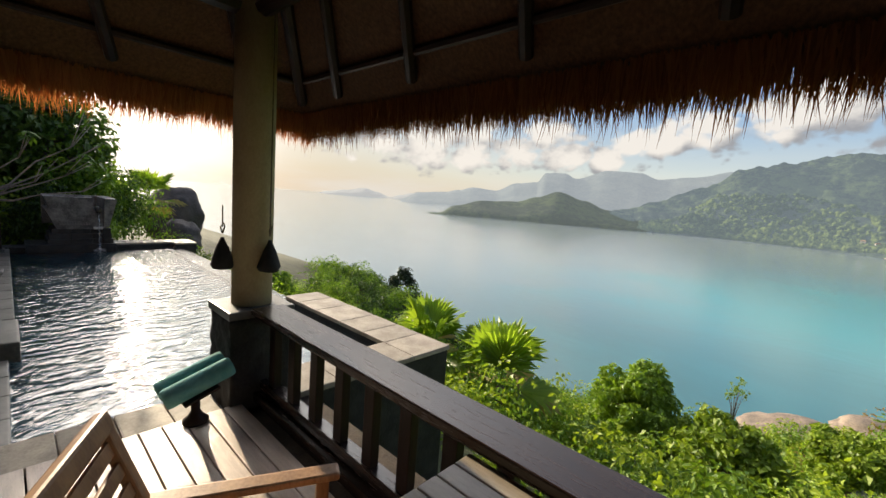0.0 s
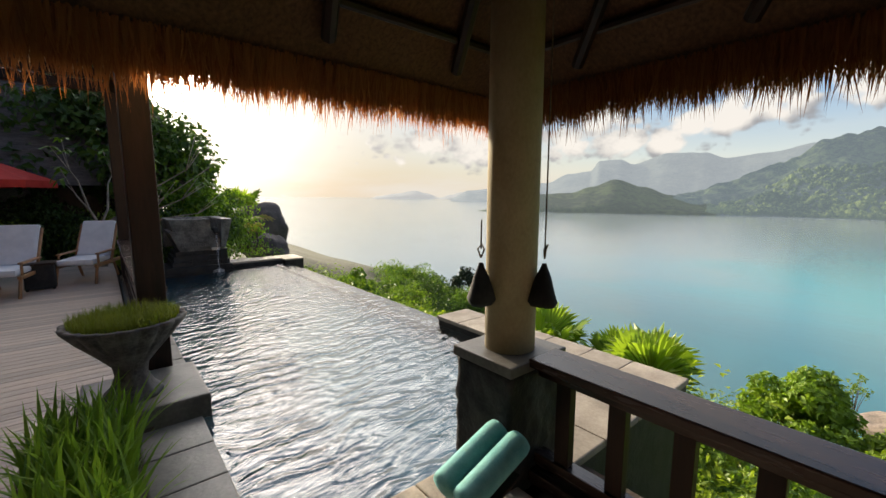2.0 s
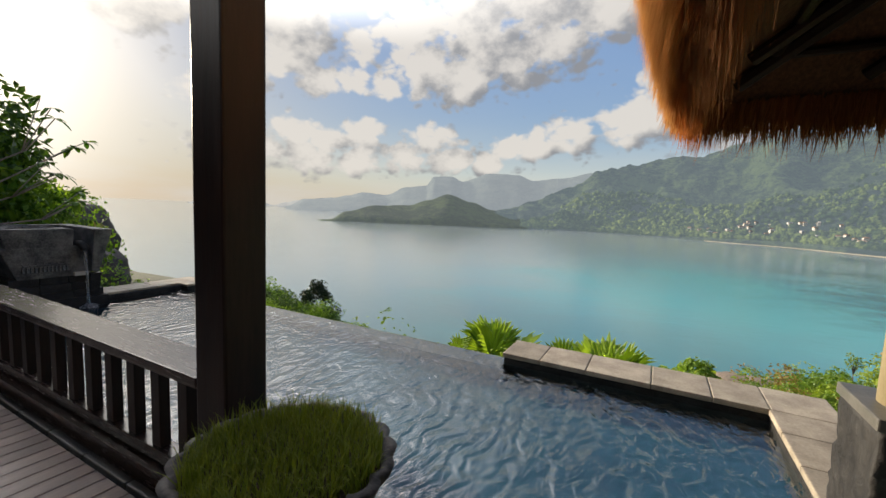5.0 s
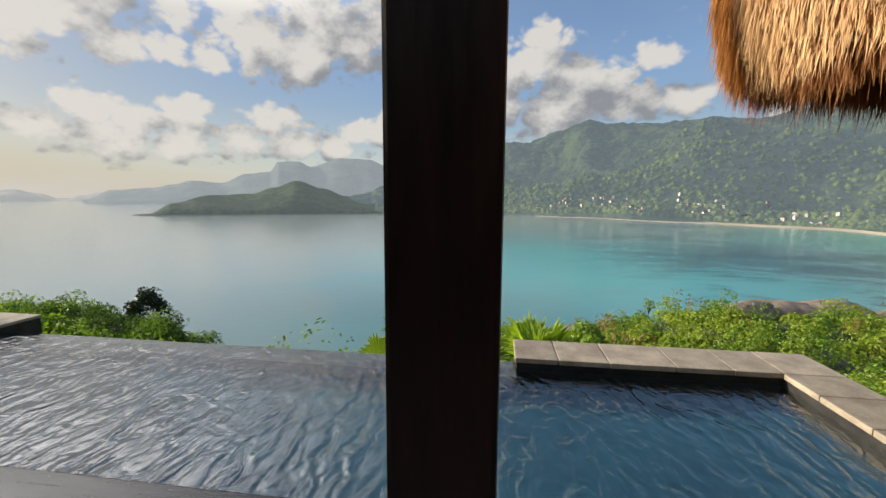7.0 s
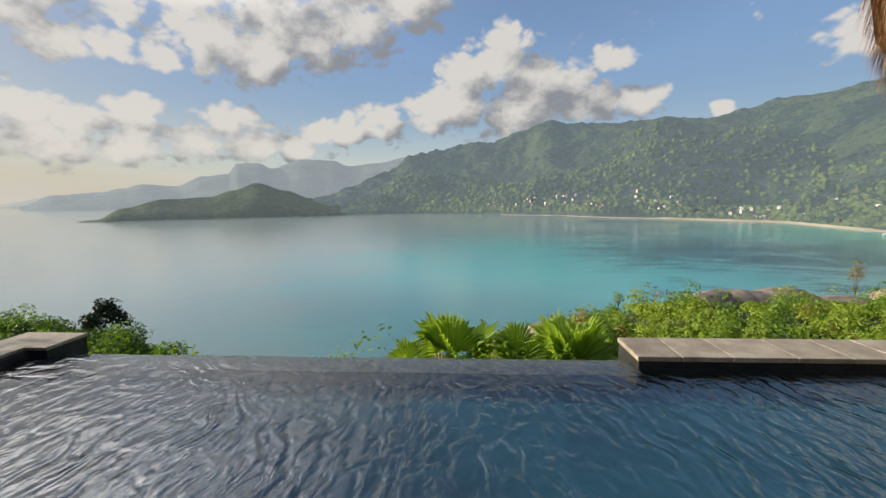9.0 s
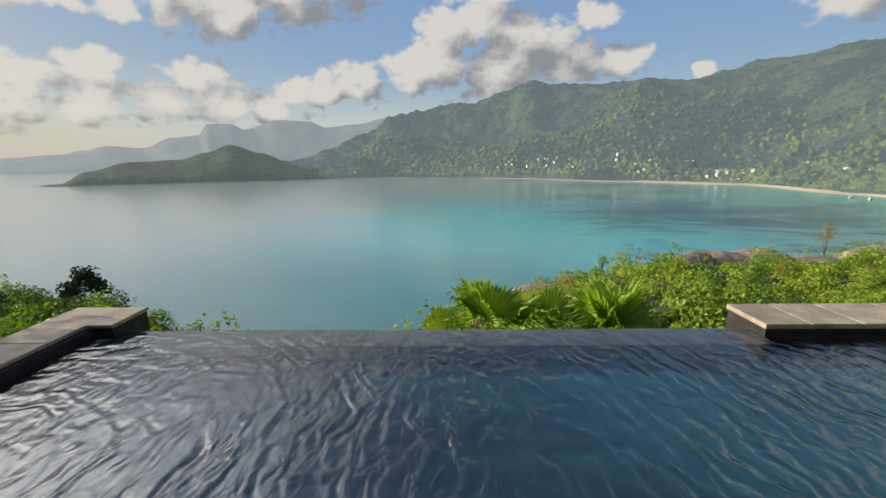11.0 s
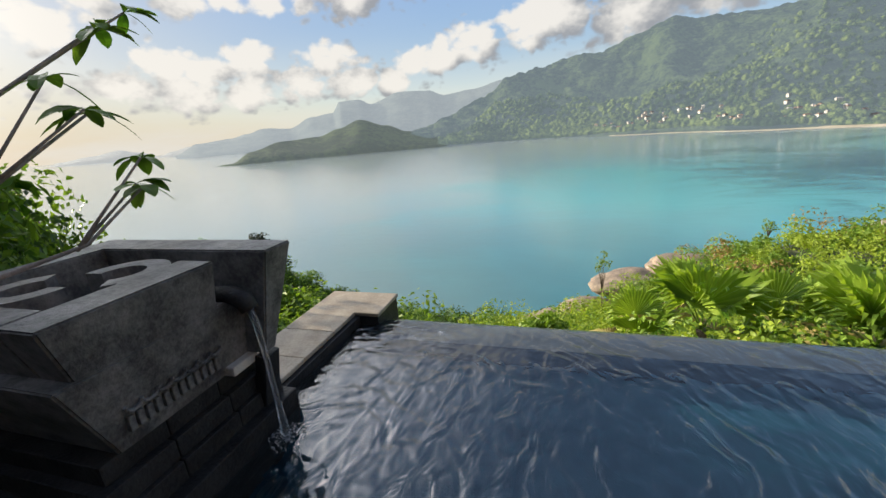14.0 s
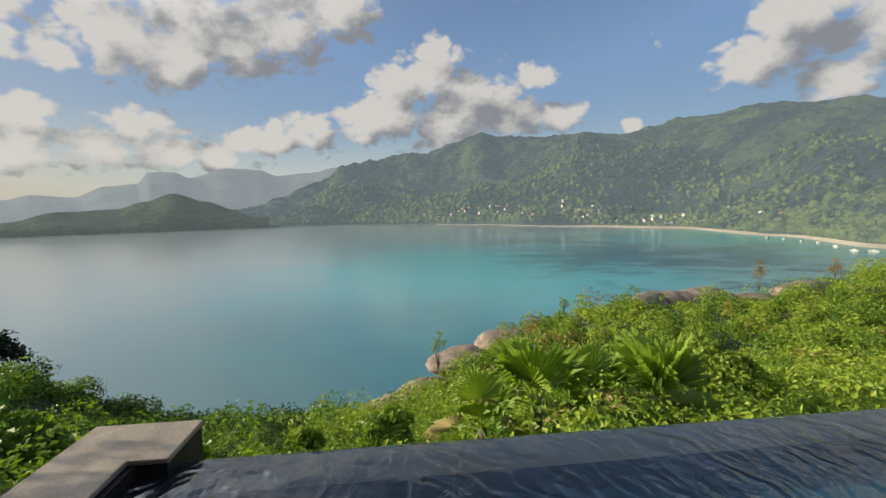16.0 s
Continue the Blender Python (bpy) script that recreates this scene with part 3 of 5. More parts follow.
# tree crowns over the lower slopes of the bay
def crowns(count, seed):
    rng = random.Random(seed)
    base = bmesh.new()
    bmesh.ops.create_icosphere(base, subdivisions=2, radius=1.0)
    ball = [v.co.copy() for v in base.verts]
    tris = [tuple(v.index for v in f.verts) for f in base.faces]
    base.free()
    verts, faces = [], []
    for _ in range(count):
        yaw = rng.uniform(17, -66)
        k = 0.022 + 0.50 * rng.random() ** 2.2
        p = slope_point(BAY_SHORE, BAY_RIDGE, BAY_EL, yaw, k, 120, 1.15)
        r = rng.uniform(3.0, 7.5)
        if any((p.x - q.x) ** 2 + (p.y - q.y) ** 2 < 110 for q in homes):
            r *= 0.45
        tall = rng.uniform(0.7, 1.25)
        i, s = len(verts), rng.uniform(0, 99)
        for v in ball:
            g = r * (1 + 0.55 * noise.noise(v * 1.7 + Vector((s, 0, 0))))
            verts.append((p.x + v.x * g, p.y + v.y * g, p.z + 0.3 * r + v.z * g * tall))
        faces += [(a + i, b + i, c + i) for a, b, c in tris]
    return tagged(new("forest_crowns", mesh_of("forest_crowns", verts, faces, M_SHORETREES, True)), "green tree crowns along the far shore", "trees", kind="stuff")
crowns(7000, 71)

# ---- pool ----
WATER_Z = -0.13
def plain(name, b, mat, label, cat, kind="structure"):
    return tagged(part(name, b, mat), label, cat, kind=kind)
shell = plain("pool_shell", box(-12.75, -3.3, -0.2, 3.1, -0.82, -0.70), M_TILE, "dark blue tiled pool floor", "pool")
plain("pool_wall_far", box(-13.15, -12.62, -0.3, 3.38, -1.9, -0.045), M_BLACK, "dark stone pool end wall", "wall")
plain("pool_wall_sea", box(-5.97, -2.95, 2.86, 3.40, -2.6, -0.06), M_BLACK, "dark stone pool wall on the sea side", "wall")
plain("pool_wall_end", box(-3.46, -2.95, 0.0, 2.86, -2.6, -0.06), M_BLACK, "dark stone wall at the pool end", "wall")
plain("pool_weir", box(-12.62, -5.97, 2.70, 3.08, -2.6, WATER_Z - 0.05, 0.01), M_LEDGE, "submerged dark ledge of the infinity edge", "pool edge")
plain("pool_wall_deck", box(-12.5, -3.46, -0.62, -0.2, -1.5, -0.11), M_TILE, "blue tiled pool wall under the deck", "wall")
wx = [-12.62 + 9.17 * i / 60 for i in range(61)]
wy = [-0.2 + 3.30 * i / 24 for i in range(25)]
pool = sheet("pool_water", wx, wy, lambda x, y: WATER_Z - (0.02 if y > 3.06 else 0.0), M_POOL)
pool.visible_shadow = False
tagged(pool, "rippled dark blue water brimming over the infinity edge", "water", kind="structure")

def slab(parent, x0, x1, y0, y1, z0, z1, mat, name="stone", bevel=0.012):
    g = 0.003
    return part(name, box(x0 + g, x1 - g, y0 + g, y1 - g, z0, z1, bevel), mat, parent)
def coping(name, label):
    return tagged(new(name), label, "coping", kind="structure")
sea_cop = coping("coping_sea", "sandstone coping slabs on the pool wall")
for a, c in zip([-5.99, -5.55, -5.05, -4.42, -3.90], [-5.55, -5.05, -4.42, -3.90, -3.46]):
    slab(sea_cop, a, c, 2.84, 3.42, -0.055, 0.0, M_COPING)
slab(sea_cop, -3.46, -2.93, 2.84, 3.42, -0.055, 0.0, M_COPING)
for a, c in ((1.42, 1.9), (1.9, 2.4), (2.4, 2.84)):
    slab(sea_cop, -3.48, -2.93, a, c, -0.055, 0.0, M_COPING)
far_cop = coping("coping_far", "sandstone coping slabs on the far pool wall")
for a, c in ((1.62, 2.05), (2.05, 2.5), (2.5, 2.93)):
    slab(far_cop, -13.2, -12.66, a, c, -0.04, 0.0, M_COPING)
slab(far_cop, -13.2, -12.40, 2.90, 3.42, -0.04, 0.0, M_COPING)
plain("pool_wall_notch", box(-12.62, -12.42, 2.92, 3.40, -2.6, -0.045), M_BLACK, "dark stone block at the pool corner", "wall")
near_cop = coping("coping_near", "damp grey stone rim beside the pool")
for i in range(4):
    slab(near_cop, -5.2 + 0.43 * i, -4.77 + 0.43 * i, -0.62, -0.2, -0.12, -0.05, M_WET)
for i in range(5):
    slab(near_cop, -3.46, -3.08, -0.62 + 0.31 * i, -0.31 + 0.31 * i, -0.14, -0.02, M_COPING)
for i in range(12):
    slab(near_cop, -12.5 + 0.535 * i, -11.97 + 0.535 * i, -0.5, -0.14, -0.12, -0.04, M_WET)
plain("pool_wall_near", box(-3.45, -3.0, -0.7, 0.95, -1.6, -0.145), M_BLACK, "dark stone wall under the pool rim", "wall")

# ---- decks ----
plain("deck_base", box(-14.5, 6.0, -9.0, -0.52, -0.6, -0.062), M_SOIL, "dark underside of the timber deck", "floor")
plain("pavilion_base", box(-3.06, 6.0, -0.52, 1.62, -0.6, -0.06), M_SOIL, "dark underside of the pavilion deck", "floor")
deck = tagged(new("floor_deck"), "weathered timber deck boards beside the pool", "floor", kind="structure")
board_cache = {}
def board(parent, x0, x1, y0, y1, mat):
    key = (round(x1 - x0, 3), round(y1 - y0, 3))
    if key not in board_cache:
        o = part("plank", box(-key[0] / 2, key[0] / 2, -key[1] / 2, key[1] / 2, -0.055, 0.0, 0.004), mat, parent)
        board_cache[key] = o.data
    else:
        o = new("plank", board_cache[key])
        o.parent = parent
    o.location = ((x0 + x1) / 2, (y0 + y1) / 2, 0)
x = -14.4
while x < -3.2:
    board(deck, x, x + 0.118, -5.4, -0.55 if x < -6.2 else -0.98 if x < -5.2 else -1.22, M_DECKY)
    x += 0.128
pav = tagged(new("floor_pavilion"), "sunlit timber boards of the pavilion floor", "floor", kind="structure")
y = 1.06
while y > -5.4:
    board(pav, -3.06, 3.0, y - 0.126, y, M_DECK)
    y -= 0.135

# unseen wall and soffit behind the deck, added to block sky light from there
plain("wall_house", box(-16.5, 7.0, -5.75, -5.45, -0.6, 4.2), M_DARK, "unseen dark timber wall added behind the deck to block sky light", "wall")
plain("ceiling_veranda", box(-16.5, 7.0, -5.45, -3.7, 3.9, 4.05), M_DARK, "unseen dark timber soffit added to block sky light", "ceiling")

# ---- pavilion ----
COL = (-3.25, 1.21)
col = thing("column", "round ochre plaster column on a dark stone block", "column", at=(*COL, 0))
def rough_block(x0, x1, y0, y1, z0, z1, deep, seed):
    """A rough-hewn stone block."""
    b = box(x0, x1, y0, y1, z0, z1)
    bmesh.ops.subdivide_edges(b, edges=b.edges[:], cuts=17, use_grid_fill=True)
    b.normal_update()
    moves = [(v, v.normal * deep * (noise.noise(v.co * 17 + Vector((seed, 0, 0))) + 0.7 * noise.noise(v.co * 41 + Vector((0, seed, 0))))) for v in b.verts if z0 + 0.01 < v.co.z < z1 - 0.01]
    for v, m in moves:
        v.co += m
    return b
part("block", rough_block(-0.22, 0.22, -0.24, 0.24, -0.1, 0.70, 0.016, 3.0), M_BLACK, col, "rough black stone block", True)
part("cap", box(-0.24, 0.24, -0.26, 0.26, 0.70, 0.765, 0.01), M_WET, col, "flat grey stone cap")
part("shaft", lathe([(0.155, 0.766), (0.155, 2.2), (0.15, 3.2)], 40), M_PLASTER, col, smooth=True)
for dx, dy, turn in ((-0.05, -0.215, 30), (0.205, 0.05, -40)):
    bag = thing("hanging_bag", "small black cloth bag on a rope loop by the column", "bag", "bags on the column", (COL[0] + dx, COL[1] + dy, 1.06), turn)
    part("pouch", lathe([(0.012, 0.25), (0.022, 0.22), (0.045, 0.17), (0.07, 0.09), (0.088, 0.03), (0.07, 0.0)], 14, lambda a, r, z: 1 + 0.12 * math.sin(3 * a + 7 * z)), M_BAG, bag, smooth=True)
    part("cord", tube([(0, 0, 0.28), (0.02, 0.0, 0.33), (0.0, 0.015, 0.36), (-0.02, 0, 0.33), (0, 0, 0.28)], 0.006, 6), M_ROPE, bag)
    part("rope", tube([(0, 0, 0.33), (0, 0, 0.42), (0, 0, 2.2 if dx > 0 else 0.5)], 0.005, 6), M_ROPE, bag)

EAVE_X, EAVE_Y, EAVE_Z = -4.34, 2.22, 2.53
APEX = Vector((0.2, -2.0, 5.4))
def roof_point(u, v, out=0.0):
    """u runs round the eave 0..4, v from the eave (0) to the apex (1)."""
    corners = [Vector((EAVE_X, -6.2, EAVE_Z)), Vector((EAVE_X, EAVE_Y, EAVE_Z)), Vector((4.8, EAVE_Y, EAVE_Z)), Vector((4.8, -6.2, EAVE_Z)), Vector((EAVE_X, -6.2, EAVE_Z))]
    k = min(3, int(u))
    f = u - k
    p = corners[k].lerp(corners[k + 1], f)
    ridge = Vector((APEX.x, max(-3.2, min(-1.0, p.y)), APEX.z))
    q = p.lerp(ridge, v)
    q.z += out
    return q
roof = thing("thatched_roof", "thick brown thatched pavilion roof with shaggy eaves", "roof")
def roof_sheet(name, v0, v1, lift, mat, label):
    b = bmesh.new()
    nu, nv = 96, 14
    grid = [[b.verts.new(roof_point(4 * i / nu if i < nu else 3.9999, v0 + (v1 - v0) * j / nv, lift + 0.015 * noise.noise((i * 0.7, j * 0.7, lift)))) for j in range(nv + 1)] for i in range(nu + 1)]
    for i in range(nu):
        for j in range(nv):
            b.faces.new((grid[i][j], grid[i + 1][j], grid[i + 1][j + 1], grid[i][j + 1]))
    return part(name, b, mat, roof, label, True)
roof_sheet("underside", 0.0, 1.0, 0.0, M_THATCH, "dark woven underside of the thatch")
# the cut face of the thatch stands steep at the eave, then leans in
SHOULDER = [(0.0, 0.0), (0.10, 0.05), (0.24, 0.28), (0.33, 0.75), (0.24, 1.30), (-0.40, 2.0), (-1.6, 2.8)]
def outer_point(u, k):
    """A place on the outside of the thatch; k runs up the shoulder."""
    p = roof_point(min(u, 3.9999), 0.0)
    c = Vector((0.2, -2.0, 0))
    out = Vector((-1, 0, 0)) if u < 1 else Vector((0, 1, 0)) if u < 2 else Vector((1, 0, 0)) if u < 3 else Vector((0, -1, 0))
    f = u % 1.0
    for corner, away in ((1.0, Vector((-1, 1, 0))), (2.0, Vector((1, 1, 0))), (3.0, Vector((1, -1, 0)))):
        if abs(u - corner) < 0.09:
            t = 1 - abs(u - corner) / 0.09
            out = out.lerp(away * 0.62, t)
    a = min(len(SHOULDER) - 2, int(k))
    o = SHOULDER[a][0] + (SHOULDER[a + 1][0] - SHOULDER[a][0]) * (k - a)
    z = SHOULDER[a][1] + (SHOULDER[a + 1][1] - SHOULDER[a][1]) * (k - a)
    return p + out * o + Vector((0, 0, z)), out
b = bmesh.new()
nu, nk = 160, 18
grid = [[b.verts.new(outer_point(4 * i / nu if i < nu else 3.9999, 6 * j / nk)[0] + Vector((0, 0, 0.02 * noise.noise((i * 0.9, j * 0.9, 1))))) for j in range(nk + 1)] for i in range(nu + 1)]
for i in range(nu):
    for j in range(nk):
        b.faces.new((grid[i][j], grid[i + 1][j], grid[i + 1][j + 1], grid[i][j + 1]))
part("thatch", b, M_THATCHLIT, roof, "outer layer of brown thatch", True)
b = bmesh.new()
ring = [b.verts.new(outer_point(4 * i / 40 if i < 40 else 3.9999, 6)[0]) for i in range(40)]
tip = b.verts.new((0.2, -2.0, 7.4))
for i in range(40):
    b.faces.new((ring[i], ring[(i + 1) % 40], tip))
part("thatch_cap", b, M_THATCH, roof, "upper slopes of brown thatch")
def straws(name, u0, u1, count, seed, hanging):
    """Straws along the eave: hanging below it, or combed down its outer face."""
    rng = random.Random(seed)
    verts, faces = [], []
    for _ in range(count):
        u = rng.uniform(u0, u1)
        tuft = 0.5 + 0.5 * noise.noise((u * 40, seed, 0.3))
        p, out = outer_point(u, rng.uniform(0.0, 1.6) if hanging else 0.9 + 3.4 * rng.random())
        side = Vector((out.y, -out.x, 0)).normalized()
        if hanging:
            p -= out * rng.uniform(0.0, 0.16)
            length = rng.uniform(0.10, 0.26) + 0.12 * tuft + 0.16 * rng.random() ** 6
            d = (Vector((0, 0, -1)) + out * rng.uniform(-0.05, 0.22) + side * rng.gauss(0, 0.14)).normalized()
        else:
            p += out * rng.uniform(0.0, 0.035)
            length = rng.uniform(0.14, 0.32)
            d = (Vector((0, 0, -1)) + out * rng.uniform(0.02, 0.22) + side * rng.gauss(0, 0.16)).normalized()
        w = rng.uniform(0.0025, 0.007) if hanging else rng.uniform(0.004, 0.010)
        i = len(verts)
        e = p + d * length + side * rng.uniform(-0.02, 0.02)
        m = p + d * length * 0.55 + out * 0.008
        verts += [p - side * w, p + side * w, m + side * w * 0.8, m - side * w * 0.8, e]
        faces += [(i, i + 1, i + 2, i + 3), (i + 3, i + 2, i + 4)]
    ob = new(name, mesh_of(name, verts, faces, M_STRAW if hanging else M_STRAWLIT))
    ob.parent = roof
    return tagged(ob, "ragged fringe of hanging straw" if hanging else "combed straw on the outer face", kind="stuff")
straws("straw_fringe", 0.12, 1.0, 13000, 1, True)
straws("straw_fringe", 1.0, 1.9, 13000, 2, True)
straws("straw_face", 0.45, 1.0, 19000, 3, False)
straws("straw_face", 1.0, 1.45, 12000, 4, False)
# plates, purlins and rafters under the thatch
plate_z = 3.05
for a, c in (((-3.25, 1.21, plate_z), (4.0, 1.21, plate_z)), ((-3.25, 1.21, plate_z), (-3.25, -6.0, plate_z))):
    part("wall_plate", tube([a, c], 0.07, 8), M_DARK, roof, "dark round timber plate")
for v in (0.10, 0.42):
    for u0, u1 in ((0.0, 1.0), (1.0, 2.0)):
        part("purlin", tube([roof_point(u0 + 0.001, v, -0.04), roof_point(u1 - 0.001, v, -0.04)], 0.03, 8), M_DARK, roof)
for u in [0.35, 0.5, 0.65, 0.8, 0.93, 1.0, 1.08, 1.2, 1.32, 1.44, 1.56, 1.68]:
    part("rafter", tube([roof_point(u, 0.06, -0.07), roof_point(u, 0.97, -0.07)], 0.055 if u == 1.0 else 0.045, 8), M_DARK, roof)

# railing on the sea side of the pavilion
def railing(name, label, x0, x1, y, width, top, first, gap, foot):
    r = thing(name, label, "railing", at=(0, y, 0))
    part("top_rail", box(x0, x1, -width / 2, width / 2, top - 0.05, top, 0.008), M_RAIL, r, "wide dark varnished handrail")
    part("under_rail", box(x0, x1, -0.035, 0.035, top - 0.13, top - 0.05, 0.005), M_RAIL, r)
    part("bottom_rail", box(x0, x1, -0.05, 0.05, foot, foot + 0.07, 0.006), M_RAIL, r)
    part("kerb_board", box(x0, x1, -0.10, 0.10, 0.0, foot - 0.02, 0.006), M_RAIL, r)
    x, shared = x0 + first, None
    while x < x1 - 0.04:
        if shared is None:
            o = part("baluster", box(-0.045, 0.045, -0.03, 0.03, foot + 0.07, top - 0.13, 0.005), M_DARK, r)
            shared = o.data
        else:
            o = new("baluster", shared)
            o.parent = r
        o.location = (x, 0, 0)
        x += gap
    return r
railing("railing", "dark wooden railing with square balusters in the pavilion", -3.02, 3.0, 1.24, 0.26, 0.78, 0.17, 0.31, 0.10)
railing("railing", "dark wooden railing between deck and pool", -11.95, -6.41, -0.38, 0.25, 0.79, 0.12, 0.27, 0.14)
for x, y, top in ((-6.29, -0.395, 4.6), (-12.08, -0.36, 3.62)):
    post = thing("post", "square dark wooden veranda post", "post", "veranda posts", (x, y, 0))
    part("shaft", box(-0.113, 0.113, -0.113, 0.113, -0.1, top, 0.012), M_DARK, post)
    part("foot", box(-0.15, 0.15, -0.15, 0.15, -0.1, 0.02, 0.01), M_WET, post, "low grey stone foot")

pergola = thing("pergola", "weathered timber pergola slats carried by the post", "pergola")
for x in (-12.08, -11.0, -9.92):
    part("beam", box(x - 0.07, x + 0.07, -5.2, 0.10, 3.62, 3.80, 0.012), M_DARK, pergola, "dark timber beam")
part("tie_beam", box(-12.0, -9.98, -0.43, -0.29, 3.63, 3.79, 0.01), M_DARK, pergola, "dark timber tie beam")
shared = None
for i in range(25):
    o = part("slat", box(-1.25, 1.25, -0.035, 0.035, 3.80, 3.85, 0.005), M_RAIL, pergola) if shared is None else new("slat", shared)
    shared = o.data
    o.parent = pergola
    o.location = (-11.0, -0.33 - 0.20 * i, 0)
far_post = thing("post", "square dark wooden pergola post", "post", "veranda posts", (-12.08, -5.1, 0))
part("shaft", box(-0.1, 0.1, -0.1, 0.1, -0.1, 3.62, 0.012), M_DARK, far_post)

# ---- bowl on its plinth, bed of strap leaves ----
plinth = tagged(part("plinth", box(-6.12, -5.28, -0.95, -0.12, -0.12, 0.085, 0.02), M_WET), "square damp grey stone plinth by the pool", "plinth")
bowl = thing("planter_bowl", "scalloped cast stone bowl planted with grass on a plinth", "planter", at=(-5.65, -0.61, 0.085))
petal = lambda a, r, z: 1 + (0.075 * abs(math.cos(9 * a)) ** 0.6 * smooth_step(0.3, 0.6, z) if z > 0.3 else 0.03 * math.cos(9 * a)) * (r > 0.12)
part("bowl", lathe([(0.20, 0.0), (0.20, 0.03), (0.15, 0.08), (0.11, 0.18), (0.12, 0.26), (0.20, 0.36), (0.31, 0.50), (0.375, 0.60), (0.385, 0.63), (0.35, 0.635), (0.33, 0.58), (0.1, 0.56)], 144, petal), M_BOWL, bowl, "fluted grey stone bowl on a foot", True)
part("soil", lathe([(0.36, 0.57), (0.36, 0.60), (0.2, 0.625)], 24), M_SOIL, bowl)
def blades(name, mat, spots, seed, lo, hi, width, lean, seg=4):
    rng = random.Random(seed)
    verts, faces = [], []
    for x, y, z in spots:
        a, ln = rng.uniform(0, 2 * math.pi), rng.uniform(lo, hi)
        d = Vector((math.cos(a), math.sin(a), 0))
        s = Vector((-d.y, d.x, 0))
        k = rng.uniform(0.1, 1.0) * lean
        i = len(verts)
        for j in range(seg):
            t = j / seg
            c = Vector((x, y, z)) + d * ln * k * t ** 2 + Vector((0, 0, ln * (t - 0.35 * k * t * t)))
            w = width * (1 - t ** 2) * rng.uniform(0.85, 1.1)
            verts += [c - s * w, c + s * w]
        verts.append(Vector((x, y, z)) + d * ln * k + Vector((0, 0, ln * (1 - 0.35 * k))))
        faces += [(i + 2 * j, i + 2 * j + 1, i + 2 * j + 3, i + 2 * j + 2) for j in range(seg - 1)]
        faces.append((i + 2 * seg - 2, i + 2 * seg - 1, i + 2 * seg))
    return new(name, mesh_of(name, verts, faces, mat))
rng = random.Random(8)
spots = []
while len(spots) < 3600:
    x, y = rng.uniform(-.36, .36), rng.uniform(-.36, .36)
    if x * x + y * y < 0.125:
        spots.append((x, y, 0.60))
turf = blades("grass", M_TURF, spots, 3, 0.06, 0.15, 0.003, 0.7, 3)
turf.parent = bowl
tagged(turf, "short yellow-green grass", kind="stuff")
spots = [(rng.uniform(-5.15, -3.75), rng.uniform(-1.12, -0.66), -0.03) for _ in range(620)]
bed = tagged(part("planting_bed", box(-5.25, -3.6, -1.2, -0.62, -0.3, -0.02, 0.01), M_SOIL), "soil bed beside the pool rim", "planter", kind="structure")
strap = tagged(blades("strap_leaf_plants", M_BLADE, spots, 4, 0.30, 0.62, 0.019, 0.7, 5), "clump of bright green strap-leaved plants", "plant", kind="stuff")

# ---- fountain trough at the pool end ----
stand = thing("fountain_stand", "stepped black stone stand of the fountain", "plinth")
for z0, z1, grow in ((-0.6, 0.0, 0.10), (0.0, 0.13, 0.05), (0.13, 0.25, 0.02), (0.25, 0.36, -0.03)):
    for k in range(3):
        a = 0.50 - grow + (1.08 + 2 * grow) * k / 3
        part("stone", box(-13.60, -12.60 + grow, a + 0.002, a + (1.08 + 2 * grow) / 3 - 0.002, z0, z1, 0.010), M_BLACK, stand)
plain("fountain_step", box(-13.49, -12.46, 0.1, 1.66, -1.5, 0.02, 0.012), M_BLACK, "black stone base in the pool corner", "plinth")
trough = thing("fountain_trough", "carved dark grey stone fountain trough at the pool end", "fountain", at=(-0.09, 0, 0))
def wall_ring(path, width, z0, z1):
    """A wall of even width along a plan path."""
    b = bmesh.new()
    pts = [Vector((x, y, 0)) for x, y in path]
    left, right = [], []
    for i, p in enumerate(pts):
        d = (pts[min(i + 1, len(pts) - 1)] - pts[max(i - 1, 0)]).normalized()
        s = Vector((-d.y, d.x, 0)) * width / 2
        left.append(p + s)
        right.append(p - s)
    rows = [[b.verts.new((q.x, q.y, z)) for q in side] for side, z in ((left, z0), (left, z1), (right, z1), (right, z0))]
    for a, c in zip(rows, rows[1:] + rows[:1]):
        for i in range(len(pts) - 1):
            b.faces.new((a[i], a[i + 1], c[i + 1], c[i]))
    b.faces.new([r[0] for r in rows])
    b.faces.new([r[-1] for r in rows][::-1])
    return b
def flared(x0, x1, y0, y1, z0, z1, tx0, tx1, ty0, ty1, bevel=0.01):
    b = bmesh.new()
    lo = [b.verts.new(c) for c in ((x0 + tx0, y0 + ty0, z0), (x1 - tx1, y0 + ty0, z0), (x1 - tx1, y1 - ty1, z0), (x0 + tx0, y1 - ty1, z0))]
    hi = [b.verts.new(c) for c in ((x0, y0, z1), (x1, y0, z1), (x1, y1, z1), (x0, y1, z1))]
    b.faces.new(lo[::-1])
    b.faces.new(hi)
    for i in range(4):
        b.faces.new((lo[i], lo[(i + 1) % 4], hi[(i + 1) % 4], hi[i]))
    bmesh.ops.bevel(b, geom=b.edges[:], offset=bevel, segments=2, affect="EDGES")
    return b
part("basin", flared(-13.55, -12.42, 0.42, 1.46, 0.36, 0.84, 0.1, 0.10, 0.2, 0.0), M_TROUGH, trough)
front = part("front_wall", flared(-12.62, -12.38, 0.42, 1.25, 0.40, 1.11, 0.0, 0.14, 0.22, 0.0), M_TROUGH, trough, "front wall carved with ribs and scallops")
